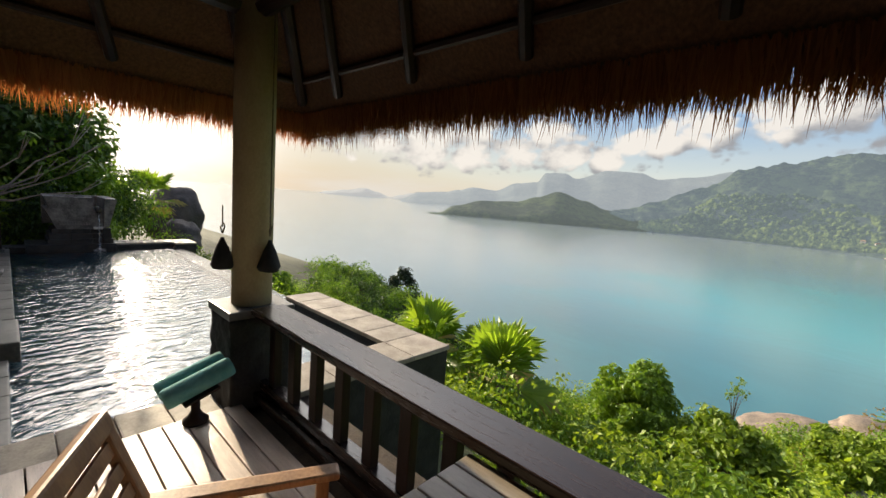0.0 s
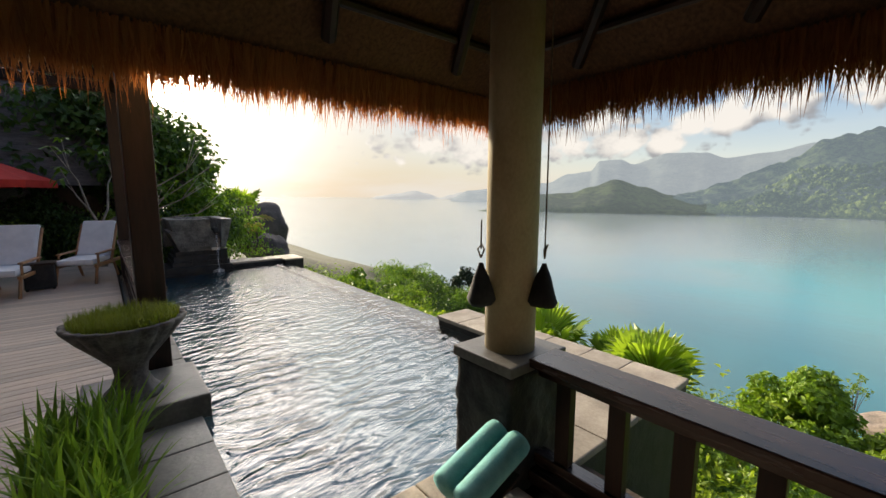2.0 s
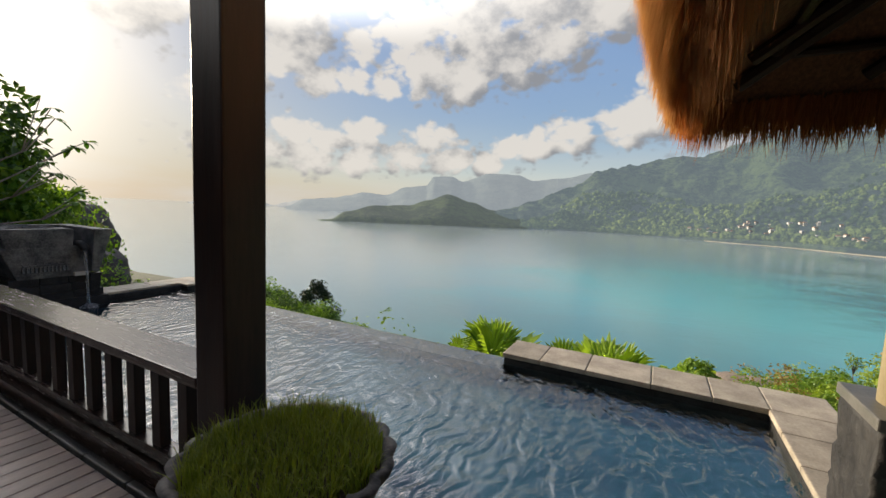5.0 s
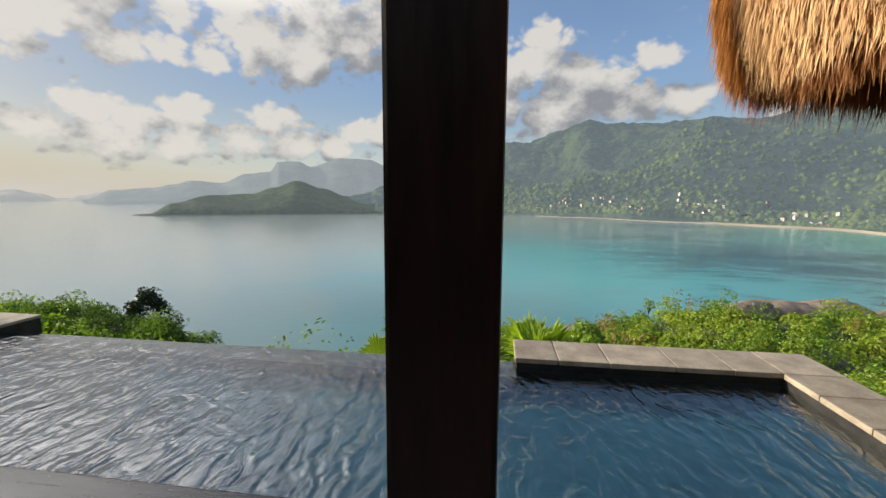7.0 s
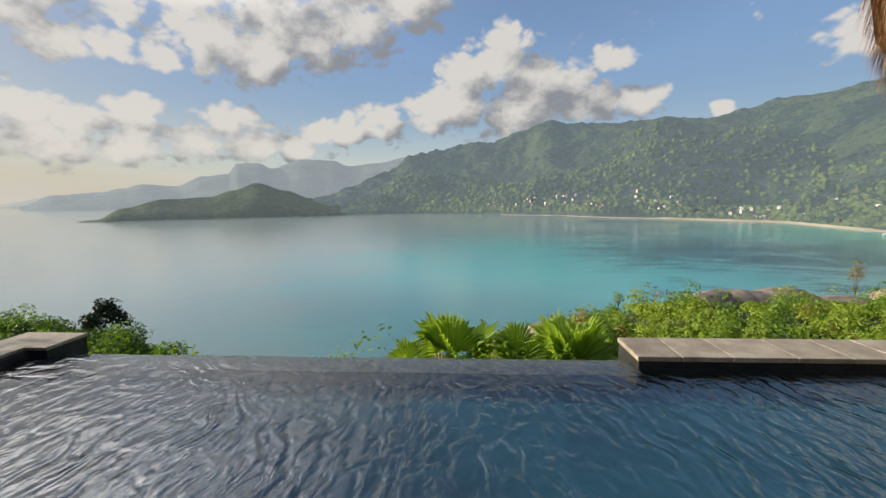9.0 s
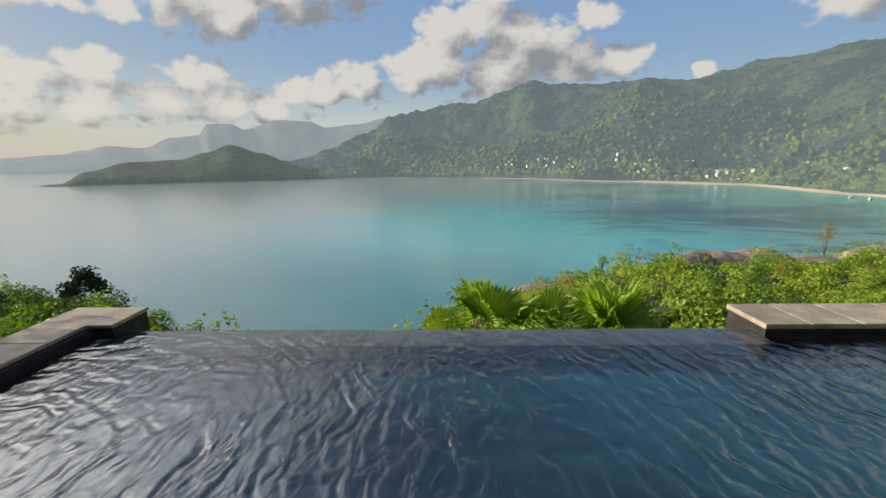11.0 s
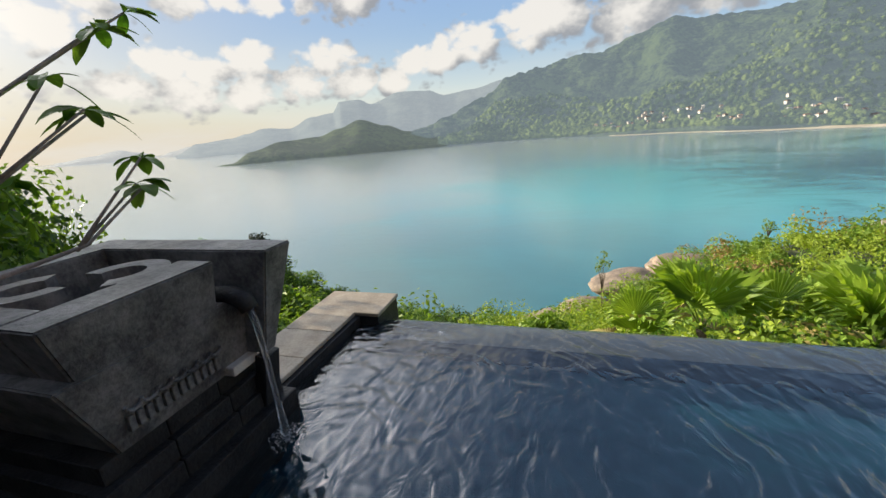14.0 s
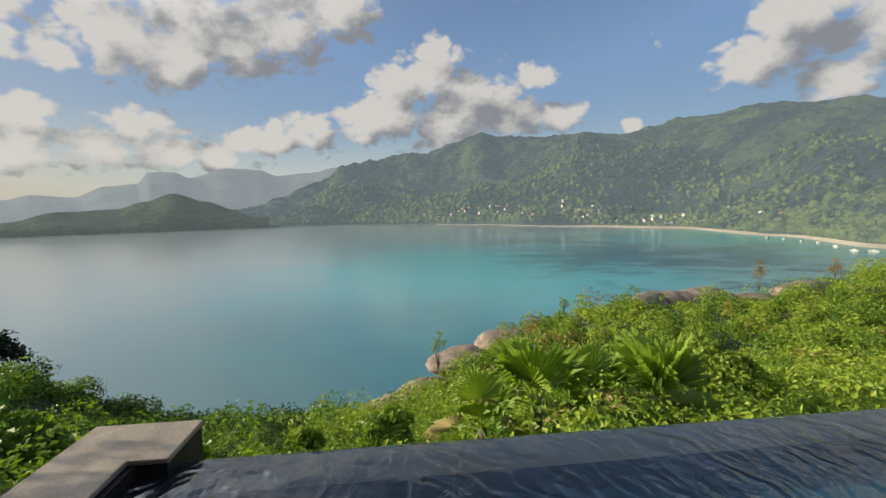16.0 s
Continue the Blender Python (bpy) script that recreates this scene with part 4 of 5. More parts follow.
part("near_wall", flared(-13.55, -12.62, 0.42, 0.60, 0.40, 1.11, 0.0, 0.0, 0.22, -0.2), M_TROUGH, trough)
part("back_wall", flared(-13.7, -13.5, 0.42, 1.46, 0.40, 1.11, 0.1, 0.0, 0.0, 0.0), M_TROUGH, trough)
part("end_wall", flared(-13.75, -12.2, 1.44, 1.68, 0.42, 1.11, 0.1, 0.16, 0.0, 0.14), M_TROUGH, trough, "thick end wall of dressed stone")
for cx, cy, a0, a1, r in ((-12.80, 1.05, -60, 190, 0.17), (-13.10, 0.80, 120, 370, 0.17)):
    hook = [(cx + r * math.cos(radians(a0 + (a1 - a0) * i / 20)), cy + r * math.sin(radians(a0 + (a1 - a0) * i / 20))) for i in range(21)]
    part("scroll", wall_ring(hook, 0.11, 0.80, 1.105), M_TROUGH, trough, "curled stone scroll inside the trough")
part("spout", tube([(-12.62, 1.34, 0.86), (-12.42, 1.34, 0.87), (-12.33, 1.34, 0.84), (-12.30, 1.34, 0.78)], [0.05, 0.055, 0.06, 0.05], 12), M_BLACK, trough, "dark stone animal-shaped spout", True)
shared = None
for i in range(12):
    o = part("rib", box(-0.02, 0.02, -0.016, 0.016, -0.04, 0.04, 0.006), M_TROUGH, front) if shared is None else new("rib", shared)
    shared = o.data
    o.parent = front
    o.location = (-12.485, 0.68 + i * 0.046, 0.50)
for i in range(7):
    part("scallop", tube([(-12.455 + 0.0, 0.70 + 0.08 * i + 0.04 * math.cos(math.pi * k / 8), 0.60 - 0.035 * math.sin(math.pi * k / 8)) for k in range(9)], 0.010, 6), M_TROUGH, front)
part("lip", box(-12.62, -12.45, 1.26, 1.46, 0.36, 0.42, 0.01), M_WHITE, trough, "wet pale ledge under the spout")
part("chute", box(-0.04, 0.04, -0.07, 0.07, -0.52, 0.0, 0.008, m=pose(-12.40, 1.50, 0.40, 0, 12, 0)), M_BLACK, trough)
M_STREAM, nn, bb = material("falling water", 0.05)
bb.inputs["Base Color"].default_value = (0.9, 0.95, 1, 1)
bb.inputs["Transmission Weight"].default_value, bb.inputs["IOR"].default_value = 0.9, 1.33
bump(nn, bb, nn.noise(nn.scaled(nn.co, (1, 1, 0.15)), 60.0, 3.0), 0.8, 0.01)
stream = part("water_stream", tube([(-12.31, 1.34, 0.80), (-12.28, 1.34, 0.7), (-12.26, 1.34, 0.42), (-12.25, 1.34, 0.1), (-12.24, 1.34, WATER_Z)], [0.022, 0.02, 0.017, 0.02, 0.03], 10), M_STREAM, trough, "thin stream of falling water", True)

M_FOAM = surface("white foam", (0.55, 0.58, 0.60), (0.80, 0.82, 0.83), 30.0, 0.5)
rng = random.Random(77)
b = bmesh.new()
for _ in range(260):
    r, a = 0.12 * rng.random() ** 0.7, rng.uniform(0, 2 * math.pi)
    bmesh.ops.create_icosphere(b, subdivisions=1, radius=rng.uniform(0.0015, 0.005), matrix=Matrix.Translation((r * math.cos(a), r * math.sin(a), rng.uniform(-0.004, 0.10) * (1 - r / 0.18))))
splash = part("splash", b, M_FOAM, trough, "white splash where the stream lands")
tagged(splash, kind="stuff")
splash.location = (-12.24, 1.34, WATER_Z)

# ---- furniture ----
def lounger(at, turn):
    """A reclining garden chair with a pale cushion."""
    c = thing("lounge_chair", "reclined wooden lounge chair with white cushions on the deck", "chair", "lounge chairs by the pool", at, turn)
    for x in (-0.30, 0.30):
        part("side_rail", box(x - 0.025, x + 0.025, -0.55, 0.6, 0.30, 0.36, 0.006), M_TEAK, c)
        part("front_leg", tube([(x, -0.50, 0.32), (x, -0.62, 0.0)], 0.025, 8), M_TEAK, c)
        part("back_leg", tube([(x, 0.25, 0.32), (x, 0.42, 0.0)], 0.025, 8), M_TEAK, c)
        part("back_post", tube([(x, 0.15, 0.33), (x, 0.62, 1.06)], 0.024, 8), M_TEAK, c)
        part("armrest", box(x - 0.035, x + 0.035, -0.45, 0.35, 0.54, 0.57, 0.008), M_TEAK, c)
        part("arm_post", tube([(x, -0.42, 0.34), (x, -0.42, 0.55)], 0.02, 8), M_TEAK, c)
    pad = part("seat_cushion", box(-0.28, 0.28, -0.60, 0.22, 0.36, 0.46, 0.04), M_CUSHION, c)
    part("piping", tube([(-0.27, -0.59, 0.455), (0.27, -0.59, 0.455), (0.27, 0.21, 0.455), (-0.27, 0.21, 0.455), (-0.27, -0.59, 0.455)], 0.006, 6), M_CUSHION, pad)
    part("back_cushion", box(-0.28, 0.28, -0.05, 0.05, 0.0, 0.80, 0.035, m=pose(0, 0.22, 0.44, -33, 0, 0)), M_CUSHION, c)
    return c
lounger((-11.6, -1.98, 0), 78)
lounger((-12.3, -0.95, 0), 70)
table = thing("side_table", "small dark woven side table between loungers", "table", at=(-11.75, -1.62, 0))
part("top", box(-0.22, 0.22, -0.22, 0.22, 0.44, 0.48, 0.008), M_DARK, table)
part("body", box(-0.20, 0.20, -0.20, 0.20, 0.02, 0.44, 0.01), M_BAG, table)
for x in (-.17, .17):
    for y in (-.17, .17):
        part("foot", box(x - .02, x + .02, y - .02, y + .02, 0.0, 0.03), M_DARK, table)
umb = thing("parasol", "red canvas parasol in front of the villa", "parasol", at=(-15.2, -2.95, 0))
part("pole", tube([(0, 0, 0), (0, 0, 2.5)], 0.03, 10), M_DARK, umb)
b = bmesh.new()
tip = b.verts.new((0, 0, 2.62))
ring = [b.verts.new((1.5 * math.cos(math.pi * k / 4), 1.5 * math.sin(math.pi * k / 4), 1.98)) for k in range(8)]
hem = [b.verts.new((1.51 * math.cos(math.pi * k / 4), 1.51 * math.sin(math.pi * k / 4), 1.82)) for k in range(8)]
for k in range(8):
    b.faces.new((tip, ring[k], ring[(k + 1) % 8]))
    b.faces.new((ring[k], hem[k], hem[(k + 1) % 8], ring[(k + 1) % 8]))
part("canopy", b, M_RED, umb, "faded red canvas canopy")
for k in range(8):
    part("rib", tube([(0, 0, 2.58), (1.48 * math.cos(math.pi * k / 4), 1.48 * math.sin(math.pi * k / 4), 1.95)], 0.01, 6), M_TEAK, umb)

holder = thing("towel_stand", "dark stand holding two rolled turquoise towels", "towel stand", at=(-2.99, 0.72, 0), turn=92)
part("foot", lathe([(0.085, 0.0), (0.085, 0.02), (0.05, 0.05), (0.03, 0.09), (0.03, 0.22)], 20), M_DARK, holder, smooth=True)
part("tray", box(-0.12, 0.12, -0.16, 0.16, 0.0, 0.02, 0.008, m=pose(0, 0, 0.24, 0, -18, 0)), M_DARK, holder)
for i, dy in enumerate((-0.07, 0.075)):
    roll = thing("towel_roll", "rolled turquoise towel on the stand", "towel", "rolled towels", (-2.99, 0.72, 0.325), 92)
    o = part("roll", lathe([(0.02, -0.23), (0.066, -0.225), (0.072, -0.2), (0.072, 0.2), (0.066, 0.225), (0.02, 0.23)], 20, lambda a, r, z: 1 + 0.03 * math.sin(a + 9 * z)), M_TOWEL, roll, smooth=True)
    o.matrix_local = pose(0, dy, 0.0, 0, 72, 0)

def armchair(at, turn):
    c = thing("armchair", "slatted teak armchair on the pavilion floor", "chair", at=at, turn=turn)
    lean = pose(0, 0.24, 0.40, -20, 0, 0)
    for x in (-0.27, 0.27):
        part("back_post", box(x - 0.025, x + 0.025, -0.02, 0.02, -0.02, 0.56, 0.008, m=lean), M_TEAK, c)
        part("front_leg", box(x - 0.025, x + 0.025, -0.30, -0.25, 0.0, 0.62, 0.006), M_TEAK, c)
        part("back_leg", box(x - 0.025, x + 0.025, 0.20, 0.25, 0.0, 0.44, 0.006), M_TEAK, c)
        part("armrest", box(x - 0.04, x + 0.04, -0.34, 0.34, 0.61, 0.64, 0.012), M_TEAK, c)
    for i in range(6):
        part("back_slat", box(-0.25, 0.25, -0.008, 0.008, 0.06 + 0.08 * i, 0.11 + 0.08 * i, 0.004, m=lean), M_TEAK, c)
    part("top_rail", box(-0.30, 0.30, -0.022, 0.022, 0.53, 0.60, 0.012, m=lean), M_TEAK, c)
    for i in range(6):
        part("seat_slat", box(-0.27, 0.27, -0.28 + 0.09 * i, -0.22 + 0.09 * i, 0.40, 0.42, 0.004), M_TEAK, c)
    return c
armchair((-1.05, 0.29, 0), 154)
tab = thing("low_table", "slatted teak table beside the pavilion railing", "table", at=(-0.36, 0.70, 0))
for i in range(8):
    part("top_slat", box(-0.43, 0.43, -0.41 + 0.103 * i, -0.315 + 0.103 * i, 0.69, 0.715, 0.004), M_SHEENTEAK, tab)
for x in (-.38, .38):
    part("apron", box(x - .015, x + .015, -.38, .38, 0.62, 0.69, 0.003), M_TEAK, tab)
    for y in (-.36, .36):
        part("leg", box(x - .03, x + .03, y - .03, y + .03, 0.0, 0.69, 0.005), M_TEAK, tab)

# ---- neighbouring villa ----
villa = thing("villa", "dark villa with a grey thatched roof", "house", at=(-19.5, -4.1, 0))
wall = part("wall", box(-2.5, 2.5, -4.6, 4.6, -0.6, 2.3), M_DARK, villa, "dark timber wall in shade")
for y in (-2.2, -0.6, 1.0):
    part("shutter", box(2.5, 2.54, y, y + 1.3, -0.4, 1.9, 0.01), M_RAIL, wall, "dark louvred shutter")
b = bmesh.new()
base = [b.verts.new(c) for c in ((-3.6, -5.8, 1.9), (3.6, -5.8, 1.9), (3.6, 5.8, 1.9), (-3.6, 5.8, 1.9))]
top = [b.verts.new((0, -4.0, 7.2)), b.verts.new((0, 4.0, 7.2))]
for f in ((base[0], base[1], top[0]), (base[1], base[2], top[1], top[0]), (base[2], base[3], top[1]), (base[3], base[0], top[0], top[1]), base[::-1]):
    b.faces.new(f)
bmesh.ops.subdivide_edges(b, edges=b.edges[:], cuts=6, use_grid_fill=True)
part("roof", b, M_GREYTHATCH, villa, "steep grey thatched roof")

# ---- plants ----
ROCKS = ((-14, 79, 0.6, 9, 5, 3.4, 15), (-6, 82, 1.2, 8, 5, 3.0, 20), (3, 84, 1.8, 9, 5, 2.8, 10), (12, 86, 1.8, 7, 4, 2.4, 5), (46, 82, 2.2, 9, 4, 2.4, 0), (58, 86, 2.6, 9, 5, 2.6, 8), (74, 90, 2.6, 9, 4, 2.4, 0), (92, 92, 2.6, 10, 4, 2.6, 0), (38, 76, 1.6, 6, 3, 1.8, 30))
def shrub(name, mesh, at, turn, scale, label, group, cat="bush", tall=1.0):
    o = new(name, mesh)
    o.matrix_world = pose(*at, 0, 0, turn) @ Matrix.Diagonal((scale, scale, scale * tall, 1))
    return tagged(o, label, cat, group)
SPECS = ((M_LEAF, "leafy green shrub on the hillside", 0.105), (M_LIME, "bright yellow-green shrub on the hillside", 0.085), (M_LEAF, "dense green shrub on the hillside", 0.08),
         (M_LIME, "sunlit lime-green shrub on the hillside", 0.115), (M_OLIVE, "dark green shrub on the hillside", 0.09))
KINDS = [(crown_mesh("shrub", mat, dome_clumps(20 + i, 12, 0.9, 0.9, 1.15, 0.26, 0.52), 40 + i, 100, size), label) for i, (mat, label, size) in enumerate(SPECS)]
rng = random.Random(12)
near, far = [], []
for _ in range(2300):
    y = 4.4 + 96 * rng.random() ** 1.6
    x = rng.uniform(-16 - 1.25 * y, 6 + 1.2 * y)
    if y < 6.0 and -13.6 < x < -2.4 and rng.random() < 0.35:
        continue
    z = ground_height(x, y)
    if z < SEA_Z + 1.5 or any(((x - r[0]) / r[3]) ** 2 + ((y + 2 - r[1]) / (r[4] + 3)) ** 2 < 0.8 for r in ROCKS):
        continue
    s = (0.45 + 1.35 * rng.random() ** 2) * (0.85 + 0.018 * y)
    (near if y < 26 else far).append((x, y, z, min(s, 1.25) if y < 26 else s, rng.random()))
rng.shuffle(near)
for x, y, z, s, k in near[:240]:
    mesh, label = KINDS[(0, 2, 4, 4, 2)[int(k * 100) % 5] if x < -14 else (0, 1, 1, 3, 3, 3, 0)[int(k * 100) % 7]]
    top = 0.9 if y < 8 and -13 < x < -3 else 1.1
    shrub("shrub", mesh, (x, y, z - 0.3 * s), k * 3600 % 360, min(s, 0.95) if y < 8 else s, label, "hillside shrubs", "bush", top)
def thicket(name, mat, rows, label, seed, per=150, size=0.30):
    """Joined undergrowth that nobody could count."""
    rng = random.Random(seed)
    verts, faces = [], []
    for x, y, z, s, _ in rows:
        lumps = [(Vector((x + rng.gauss(0, .45) * s, y + rng.gauss(0, .45) * s, z + rng.uniform(0.0, 0.9) * s)), rng.uniform(0.4, 0.75) * s) for _ in range(4)]
        for c, r in lumps:
            for _ in range(per // 4):
                v = Vector((rng.gauss(0, 1), rng.gauss(0, 1), rng.gauss(0.3, 1))).normalized()
                lying_leaf(verts, faces, c + v * r * rng.uniform(0.75, 1.05), v, size * (0.55 + 0.011 * y), rng)
    return tagged(new(name, mesh_of(name, verts, faces, mat)), label, "undergrowth", kind="stuff")
def share(rows, a, b):
    return [r for r in rows if a <= r[4] < b]
# shade on the left is put in as darker leaf colours, sun as lime
shaded = [r for r in near[240:] if r[0] < -14]
under = [r for r in near[240:] if r[0] >= -14]
thicket("undergrowth", M_OLIVE, share(shaded, 0, 0.45), "dark green undergrowth beyond the fountain", 8, 460, 0.17)
thicket("undergrowth", M_LEAF, share(shaded, 0.45, 1), "green undergrowth beyond the fountain", 9, 460, 0.17)
thicket("undergrowth", M_LEAF, share(under, 0, 0.55), "green undergrowth on the slope below the pool", 1, 500, 0.16)
thicket("undergrowth", M_LIME, share(under, 0.55, 1), "yellow-green undergrowth on the slope below the pool", 2, 420, 0.19)
# scrub likewise: lime leaves give the sunlit side, darker leaves the shaded one
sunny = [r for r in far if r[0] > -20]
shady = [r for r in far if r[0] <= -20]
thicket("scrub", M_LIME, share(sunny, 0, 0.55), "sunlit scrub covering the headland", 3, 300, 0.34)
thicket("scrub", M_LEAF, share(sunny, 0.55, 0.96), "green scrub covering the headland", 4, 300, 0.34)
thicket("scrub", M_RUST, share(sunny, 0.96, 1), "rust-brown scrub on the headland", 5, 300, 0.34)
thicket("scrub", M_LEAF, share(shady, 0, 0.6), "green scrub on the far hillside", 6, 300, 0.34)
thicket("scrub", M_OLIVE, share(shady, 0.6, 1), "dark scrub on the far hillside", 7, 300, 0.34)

def tree(at, height, crown, mat, clumps, label, seed, leaf_size=0.14, bark=M_TRUNK, bare=0.45, trunk=0.07, leaves=34):
    """A trunk with limbs and an uneven crown of leaf clumps. crown: radii."""
    rng = random.Random(seed)
    t = thing("tree", label, "tree", at=at)
    split = Vector((rng.uniform(-.1, .1), rng.uniform(-.1, .1), height * bare))
    b = tube([(0, 0, -0.3), split * 0.5 + Vector((0.04, 0, 0)), split], [trunk, trunk * 0.8, trunk * 0.6], 9)
    rows = []
    for i in range(clumps):
        a, e = 2.4 * i + rng.uniform(-.4, .4), math.asin(rng.uniform(-0.35, 1))
        k = rng.uniform(0.5, 1)
        c = Vector((crown[0] * k * math.cos(a) * math.cos(e), crown[1] * k * math.sin(a) * math.cos(e), height - crown[2] + crown[2] * k * math.sin(e)))
        rows.append((c, rng.uniform(0.16, 0.36) * crown[0]))
        if i % 2 == 0:
            b = tube([split, split.lerp(c, 0.5) + Vector((0, 0, 0.06 * height)), c], [trunk * 0.5, trunk * 0.3, trunk * 0.12], 6, b)
    part("trunk", b, bark, t, "trunk with thin limbs", True)
    o = new("crown", crown_mesh("crown", mat, rows, seed + 1, leaves, leaf_size, 0.3))
    o.parent = t
    return t
# wooded bank behind the fountain
tree((-17.2, 0.4, -0.2), 4.7, (2.2, 1.6, 2.1), M_OLIVE, 60, "dense dark green tree behind the fountain", 31, 0.2, leaves=26)
tree((-16.7, 1.0, -0.3), 3.5, (1.6, 1.3, 1.8), M_LEAF, 52, "leafy green tree behind the fountain", 32, 0.17, leaves=36)
tree((-16.9, 1.7, -0.6), 1.9, (0.9, 0.8, 1.2), M_LEAF, 24, "low green tree at the end of the pool", 33, 0.14)
tree((-18.4, -0.9, -0.2), 5.6, (2.4, 1.9, 2.6), M_OLIVE, 56, "tall dark tree beside the villa", 34, 0.22, leaves=24)
tree((-19.5, 2.1, -0.6), 2.6, (1.9, 1.6, 1.6), M_OLIVE, 30, "dark rounded tree near the boulder", 35, 0.17)
tree((-62.0, 55.5, ground_height(-62, 55.5)), 6.0, (3.0, 3.0, 2.6), M_DARKLEAF, 26, "blackish rounded tree standing above the scrub", 36, 0.5, leaves=8)
tree((-57.0, 54.0, ground_height(-57, 54)), 4.0, (1.6, 1.6, 1.6), M_DARKLEAF, 14, "small blackish tree above the scrub", 37, 0.4, leaves=8)
tree((-46, 33, ground_height(-46, 33)), 4.4, (2.4, 2.4, 1.8), M_OLIVE, 26, "spreading dark green tree on the hillside", 38, 0.3, leaves=14)
tree((-40, 26, ground_height(-40, 26)), 3.6, (2.0, 2.0, 1.6), M_LEAF, 26, "spreading green tree on the hillside", 39, 0.25, leaves=14)
for i, (x, y, top, r, mat, label) in enumerate(((24.6, 84.8, -18.2, 1.3, M_LIME, "slender pale tree on the headland"), (-5.2, 64, -18.2, 1.3, M_LIME, "slender light green tree above the rocks"),
        (84, 98, -14.0, 2.0, M_RUST, "rust-coloured tree on the headland"), (104, 96, -13.2, 2.0, M_RUST, "thin rusty tree on the headland"), (113, 92, -12.5, 2.6, M_LIME, "light green tree on the headland"),
        (121, 90, -11.5, 2.6, M_RUST, "brownish tree on the headland"), (128, 88, -9.5, 3.0, M_RUST, "tall brownish tree on the headland"), (14, 80, -24.5, 1.0, M_LIME, "small pale tree on the headland"))):
    g = ground_height(x, y)
    tree((x, y, g), max(3.0, top - g), (r * 0.8, r * 0.8, r * 1.9), mat, 22, label, 60 + i, 0.34, bare=0.4, trunk=0.09, leaves=9)
for i, (x, y, h, r, mat, label) in enumerate(((-15.2, 8.6, 1.75, 0.5, M_LEAF, "young leafy tree below the pool edge"), (-13.4, 10.5, 1.95, 0.45, M_LIME, "young bright green tree below the pool edge"), (-11.3, 11.5, 2.3, 0.8, M_LEAF, "rounded green tree below the pool edge"),
        (-18.5, 8.0, 2.2, 1.0, M_LEAF, "green tree on the slope beyond the pool"), (-3.2, 12.5, 3.0, 1.3, M_LEAF, "dense green tree below the palms"), (-0.8, 11.5, 2.6, 1.2, M_LIME, "light green tree below the pavilion"), (1.6, 16.0, 3.2, 1.0, M_LIME, "slim light green tree below the pavilion"))):
    tree((x, y, ground_height(x, y)), h, (r, r, r), mat, 26, label, 80 + i, 0.17, leaves=180)

for i, (x, y, k) in enumerate(((-15.3, -1.5, 1.0), (-15.6, -0.5, 1.1), (-15.2, 0.5, 1.0), (-15.8, 1.2, 1.2), (-16.2, -2.3, 1.2), (-15.0, -2.9, 0.9), (-16.6, 2.0, 1.1), (-17.6, 2.6, 1.2), (-14.8, 0.2, 0.7), (-14.7, 1.4, 0.7))):
    mesh, label = KINDS[(4, 0, 4, 2)[i % 4]]
    shrub("shrub", mesh, (x, y, -0.35), 67 * i, k, "leafy green shrub behind the fountain", "shrubs behind the fountain", "bush", 1.3)
def frangipani():
    t = thing("frangipani_tree", "bare-limbed frangipani with leaf tufts by the fountain", "tree", at=(-13.95, -0.74, 0))
    rng = random.Random(9)
    b = tube([(0, 0, -0.1), (0.02, 0.02, 0.5), (0.05, 0.0, 0.95)], [0.07, 0.06, 0.055], 10)
    tips = []
    for p in ((-0.3, -0.6, 2.0), (0.1, -0.5, 2.6), (-0.3, 0.3, 2.5), (0.45, 1.3, 1.7), (0.65, 2.15, 1.95), (0.75, 2.25, 2.4), (0.7, 2.1, 2.85), (0.72, 2.3, 1.5), (0.4, 1.0, 2.4)):
        tip = Vector(p)
        mid = Vector((0.05, 0, 0.95)).lerp(tip, 0.55) + Vector((rng.uniform(-.1, .1), rng.uniform(-.1, .1), 0.12 if p[1] < 1 else -0.15))
        bow = Vector((rng.uniform(-.12, .12), rng.uniform(-.12, .12), -0.10))
        b = tube([(0.05, 0, 0.93), Vector((0.05, 0, 0.93)).lerp(mid, 0.5) + bow, mid, mid.lerp(tip, 0.55) + bow, tip], [0.03, 0.022, 0.016, 0.011, 0.008], 8, b)
        tips.append(tip)
        for _ in range(2):
            side = tip + Vector((rng.uniform(-.25, .25), rng.uniform(-.25, .25), rng.uniform(0.0, 0.3)))
            b = tube([mid.lerp(tip, 0.5) + bow, side], [0.011, 0.007], 6, b)
            tips.append(side)
    part("trunk", b, M_BARK, t, "smooth pale grey forking limbs", True)
    verts, faces = [], []
    for tip in tips:
        for _ in range(6):
            a = rng.uniform(0, 2 * math.pi)
            d = Vector((math.cos(a), math.sin(a), rng.uniform(-0.5, 0.4)))
            oval_leaf(verts, faces, tip, d, rng.uniform(0.13, 0.25), rng.uniform(0.06, 0.09), rng, rng.uniform(0.3, 0.8))
    o = new("leaves", mesh_of("leaves", verts, faces, M_LEAF))
    o.parent = t
frangipani()

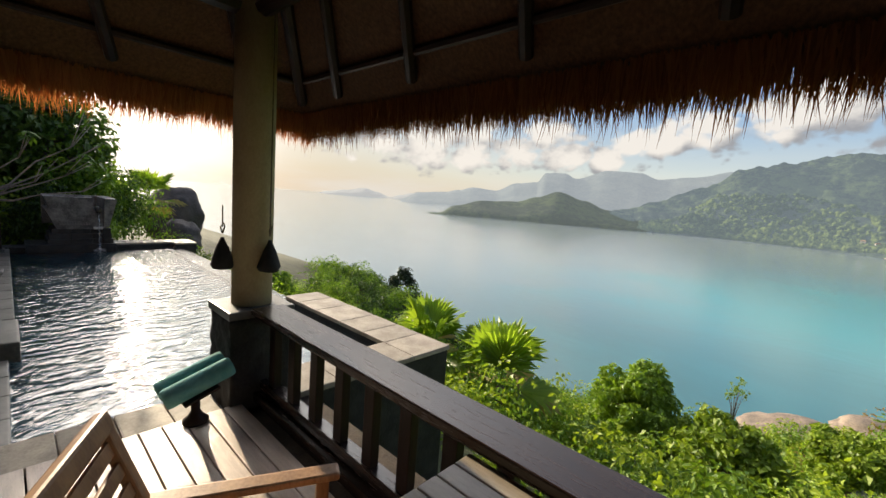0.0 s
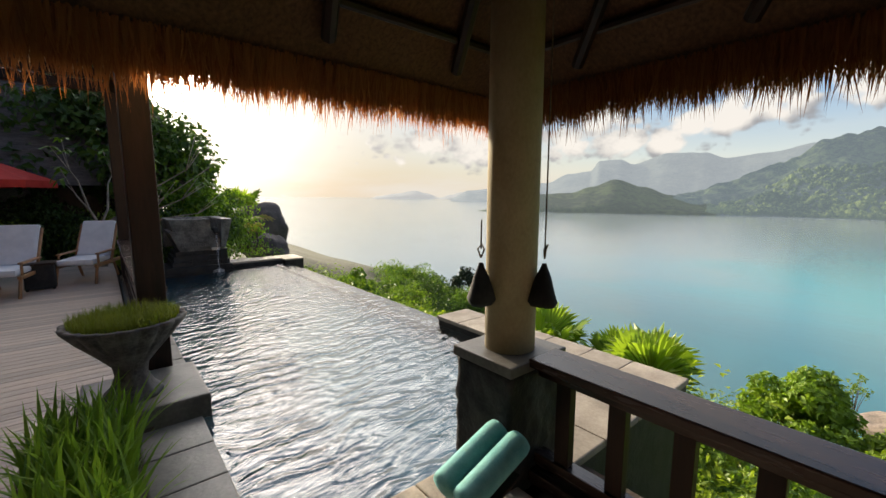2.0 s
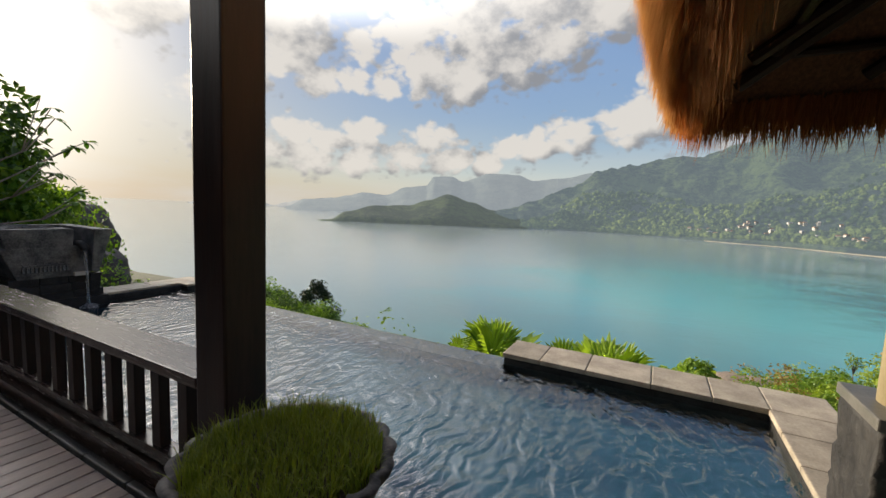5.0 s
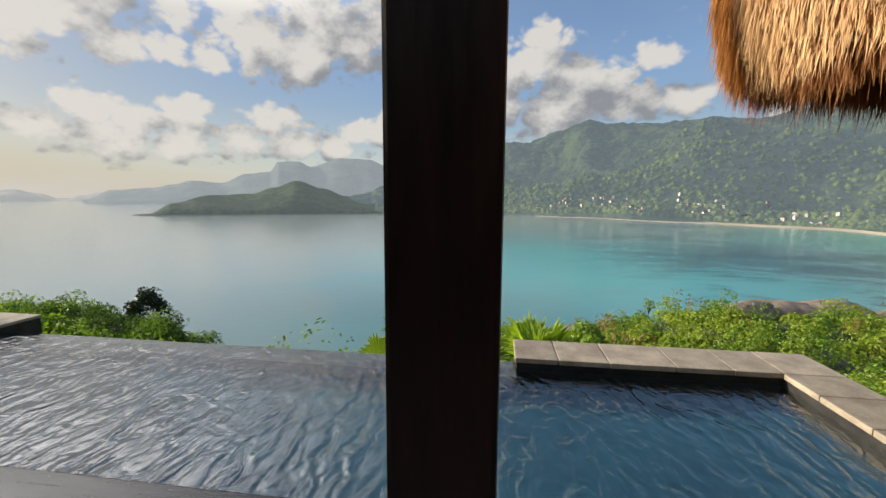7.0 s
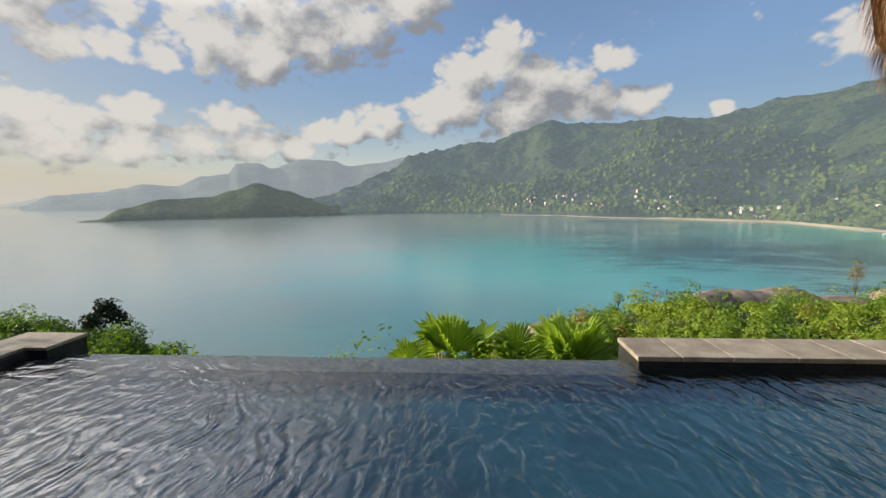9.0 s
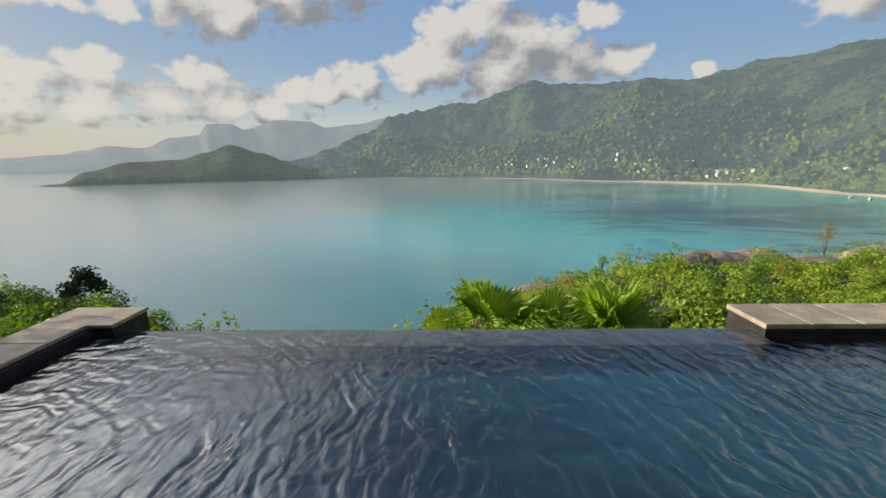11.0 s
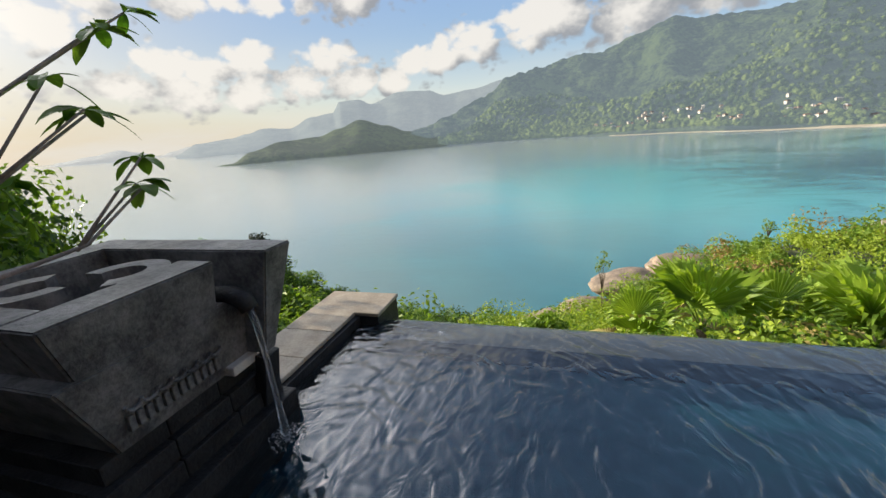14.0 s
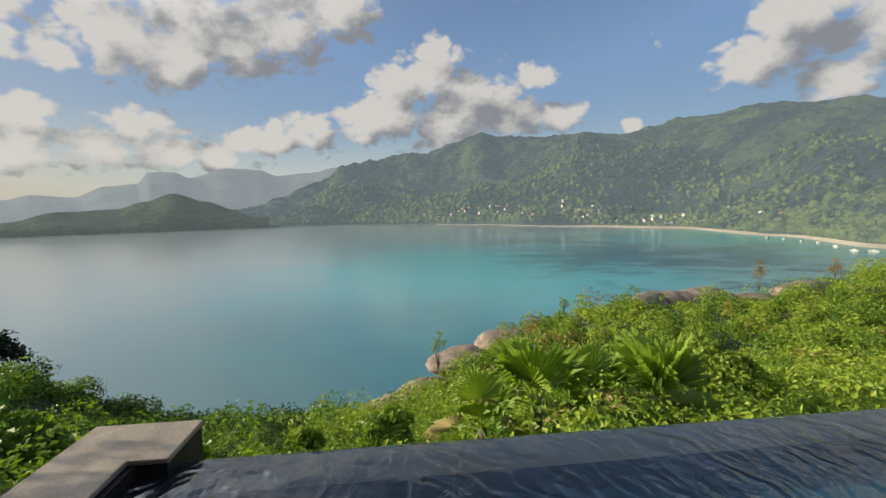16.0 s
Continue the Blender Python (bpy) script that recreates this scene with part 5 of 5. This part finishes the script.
def fan_palm(at, height, fronds, radius, seed, label):
    """A fan palm: short trunk, long stalks, pleated fans."""
    rng = random.Random(seed)
    t = thing("fan_palm", label, "palm", "fan palms below the pool", at)
    part("trunk", tube([(0, 0, -0.4), (0.03, 0, height * 0.5), (0, 0, height)], [0.11, 0.09, 0.10], 10), M_TRUNK, t, smooth=True)
    for i in range(fronds):
        a, e = 2.4 * i + rng.uniform(-.3, .3), radians(rng.uniform(48, 88) if i > 3 else rng.uniform(-35, 5))
        d = Vector((math.cos(a) * math.cos(e), math.sin(a) * math.cos(e), math.sin(e)))
        base, hub = Vector((0, 0, height)), Vector((0, 0, height)) + d * rng.uniform(0.45, 0.75)
        part("stalk", tube([base, base.lerp(hub, 0.6) + Vector((0, 0, 0.05)), hub], [0.018, 0.014, 0.012], 6), M_PALM, t)
        s = d.cross(Vector((0, 0, 1))).normalized() if abs(d.z) < 0.98 else Vector((1, 0, 0))
        n = s.cross(d)
        verts, faces = [], []
        blades_n = 22
        for k in range(blades_n):
            g = radians(-82 + 164 * (k + 0.5) / blades_n)
            dirv = (d * math.cos(g) + s * math.sin(g)).normalized()
            w = math.tan(radians(164 / blades_n / 2)) * 1.02
            side = dirv.cross(n).normalized()
            ln = radius * rng.uniform(0.85, 1.08) * (0.75 + 0.25 * math.cos(g / 1.3))
            j = len(verts)
            fold, lift = 0.05 * radius, 0.16 * radius * (1 - math.cos(g))
            mid = hub + dirv * ln * 0.74 + n * lift * 0.7
            tipv = hub + dirv * ln + n * lift * 0.5 - Vector((0, 0, rng.uniform(0.02, 0.18) * radius))
            verts += [hub, mid - side * ln * 0.74 * w, mid + n * fold, mid + side * ln * 0.74 * w, tipv]
            faces += [(j, j + 1, j + 2), (j, j + 2, j + 3), (j + 1, j + 4, j + 2), (j + 2, j + 4, j + 3)]
        o = new("frond", mesh_of("frond", verts, faces, M_DRY if i in (1, 3) else M_PALM))
        o.parent = t
        if i in (1, 3):
            tagged(o, "drooping yellowed frond")
fan_palm((-7.95, 8.3, -3.0), 0.3, 10, 1.15, 1, "green fan palm with a yellowing frond beside the pool")
fan_palm((-5.2, 8.1, -3.1), 0.3, 10, 1.2, 2, "broad fan palm with pale fronds beside the pool")
fan_palm((-9.1, 8.6, -3.6), 0.3, 9, 0.8, 3, "small fan palm below the infinity edge")
fan_palm((-6.3, 9.0, -3.7), 0.6, 10, 0.9, 4, "dry fan palm between the larger palms")
fan_palm((-23.3, 4.5, -0.6), 1.2, 11, 1.0, 5, "fan palm in front of the dark boulder")
ros = thing("rosette_plant", "pointed rosette plant outside the pavilion railing", "plant", at=(-0.95, 3.75, ground_height(-0.95, 3.75)))
part("stem", tube([(0, 0, -0.2), (0, 0, 0.75)], [0.05, 0.04], 8), M_TRUNK, ros)
rng = random.Random(3)
for i in range(16):
    a, e = 2.4 * i, radians(15 + 60 * rng.random())
    d = Vector((math.cos(a) * math.cos(e), math.sin(a) * math.cos(e), math.sin(e)))
    verts, faces = [], []
    leaf(verts, faces, Vector((0, 0, 0.7)), d, rng.uniform(0.42, 0.6), 0.10, rng, 0.1)
    o = new("leaf", mesh_of("leaf", verts, faces, M_DRY if i % 5 == 0 else M_BLADE))
    o.parent = ros

# ---- rocks ----
def rock(at, size, seed, mat, label, cat="boulder", turn=0.0):
    b = bmesh.new()
    bmesh.ops.create_icosphere(b, subdivisions=4, radius=1)
    for v in b.verts:
        k = 1 + 0.22 * noise.fractal(v.co * 1.3 + Vector((seed * 3.1, 0, 0)), 1.0, 2.0, 4)
        v.co = Vector((v.co.x * size[0], v.co.y * size[1], v.co.z * size[2])) * k
    o = part("boulder" if cat == "boulder" else "rock_slab", b, mat, None, "", True)
    o.matrix_world = pose(*at, 0, 0, turn)
    return tagged(o, label, cat)
rock((-26.0, 6.2, -0.5), (1.6, 1.35, 1.7), 1, M_DARKROCK, "large dark granite boulder beyond the pool")
rock((-22.6, 5.6, -1.3), (0.9, 0.9, 1.0), 2, M_DARKROCK, "dark granite boulder at the pool corner")
for i, (x, y, dz, sx, sy, sz, a) in enumerate(ROCKS):
    rock((x, y, ground_height(x, y) + dz), (sx, sy, sz), 10 + i, M_ROCK, "pale weathered granite slab above the sea", "rock", a)

# ---- small things in the distance ----
for i in range(7):
    yaw = -44.5 - 1.35 * i
    a, r = radians(yaw), profile(BAY_SHORE, yaw) - 45 - 9 * (i % 3)
    boat = thing("boat", "small white boat moored off the beach", "boat", "moored boats", (ORIGIN.x - r * math.sin(a), ORIGIN.y + r * math.cos(a), SEA_Z), 20 * i)
    b = bmesh.new()
    keel = [b.verts.new(c) for c in ((-3, -0.7, 0.1), (1.6, -0.7, 0.1), (3, 0, 0.3), (1.6, 0.7, 0.1), (-3, 0.7, 0.1))]
    deckline = [b.verts.new(c) for c in ((-3, -1.0, 1.0), (1.8, -1.0, 1.0), (3.8, 0, 1.3), (1.8, 1.0, 1.0), (-3, 1.0, 1.0))]
    b.faces.new(keel[::-1])
    b.faces.new(deckline)
    for k in range(5):
        b.faces.new((keel[k], keel[(k + 1) % 5], deckline[(k + 1) % 5], deckline[k]))
    part("hull", b, M_WHITE, boat)
    part("cabin", box(-1.2, 0.8, -0.7, 0.7, 1.0, 2.0, 0.1), M_WHITE, boat)
steps = thing("path_handrail", "thin pale handrail along the rocky headland path", "railing")
way = [(34 + 2.2 * i, 74 + 1.1 * i) for i in range(9)]
line = [(x, y, ground_height(x, y) + 3.0) for x, y in way]
part("rail", tube(line, 0.05, 6), M_CUSHION, steps)
for x, y, z in line:
    part("post", tube([(x, y, z - 3.2), (x, y, z)], 0.04, 6), M_CUSHION, steps)
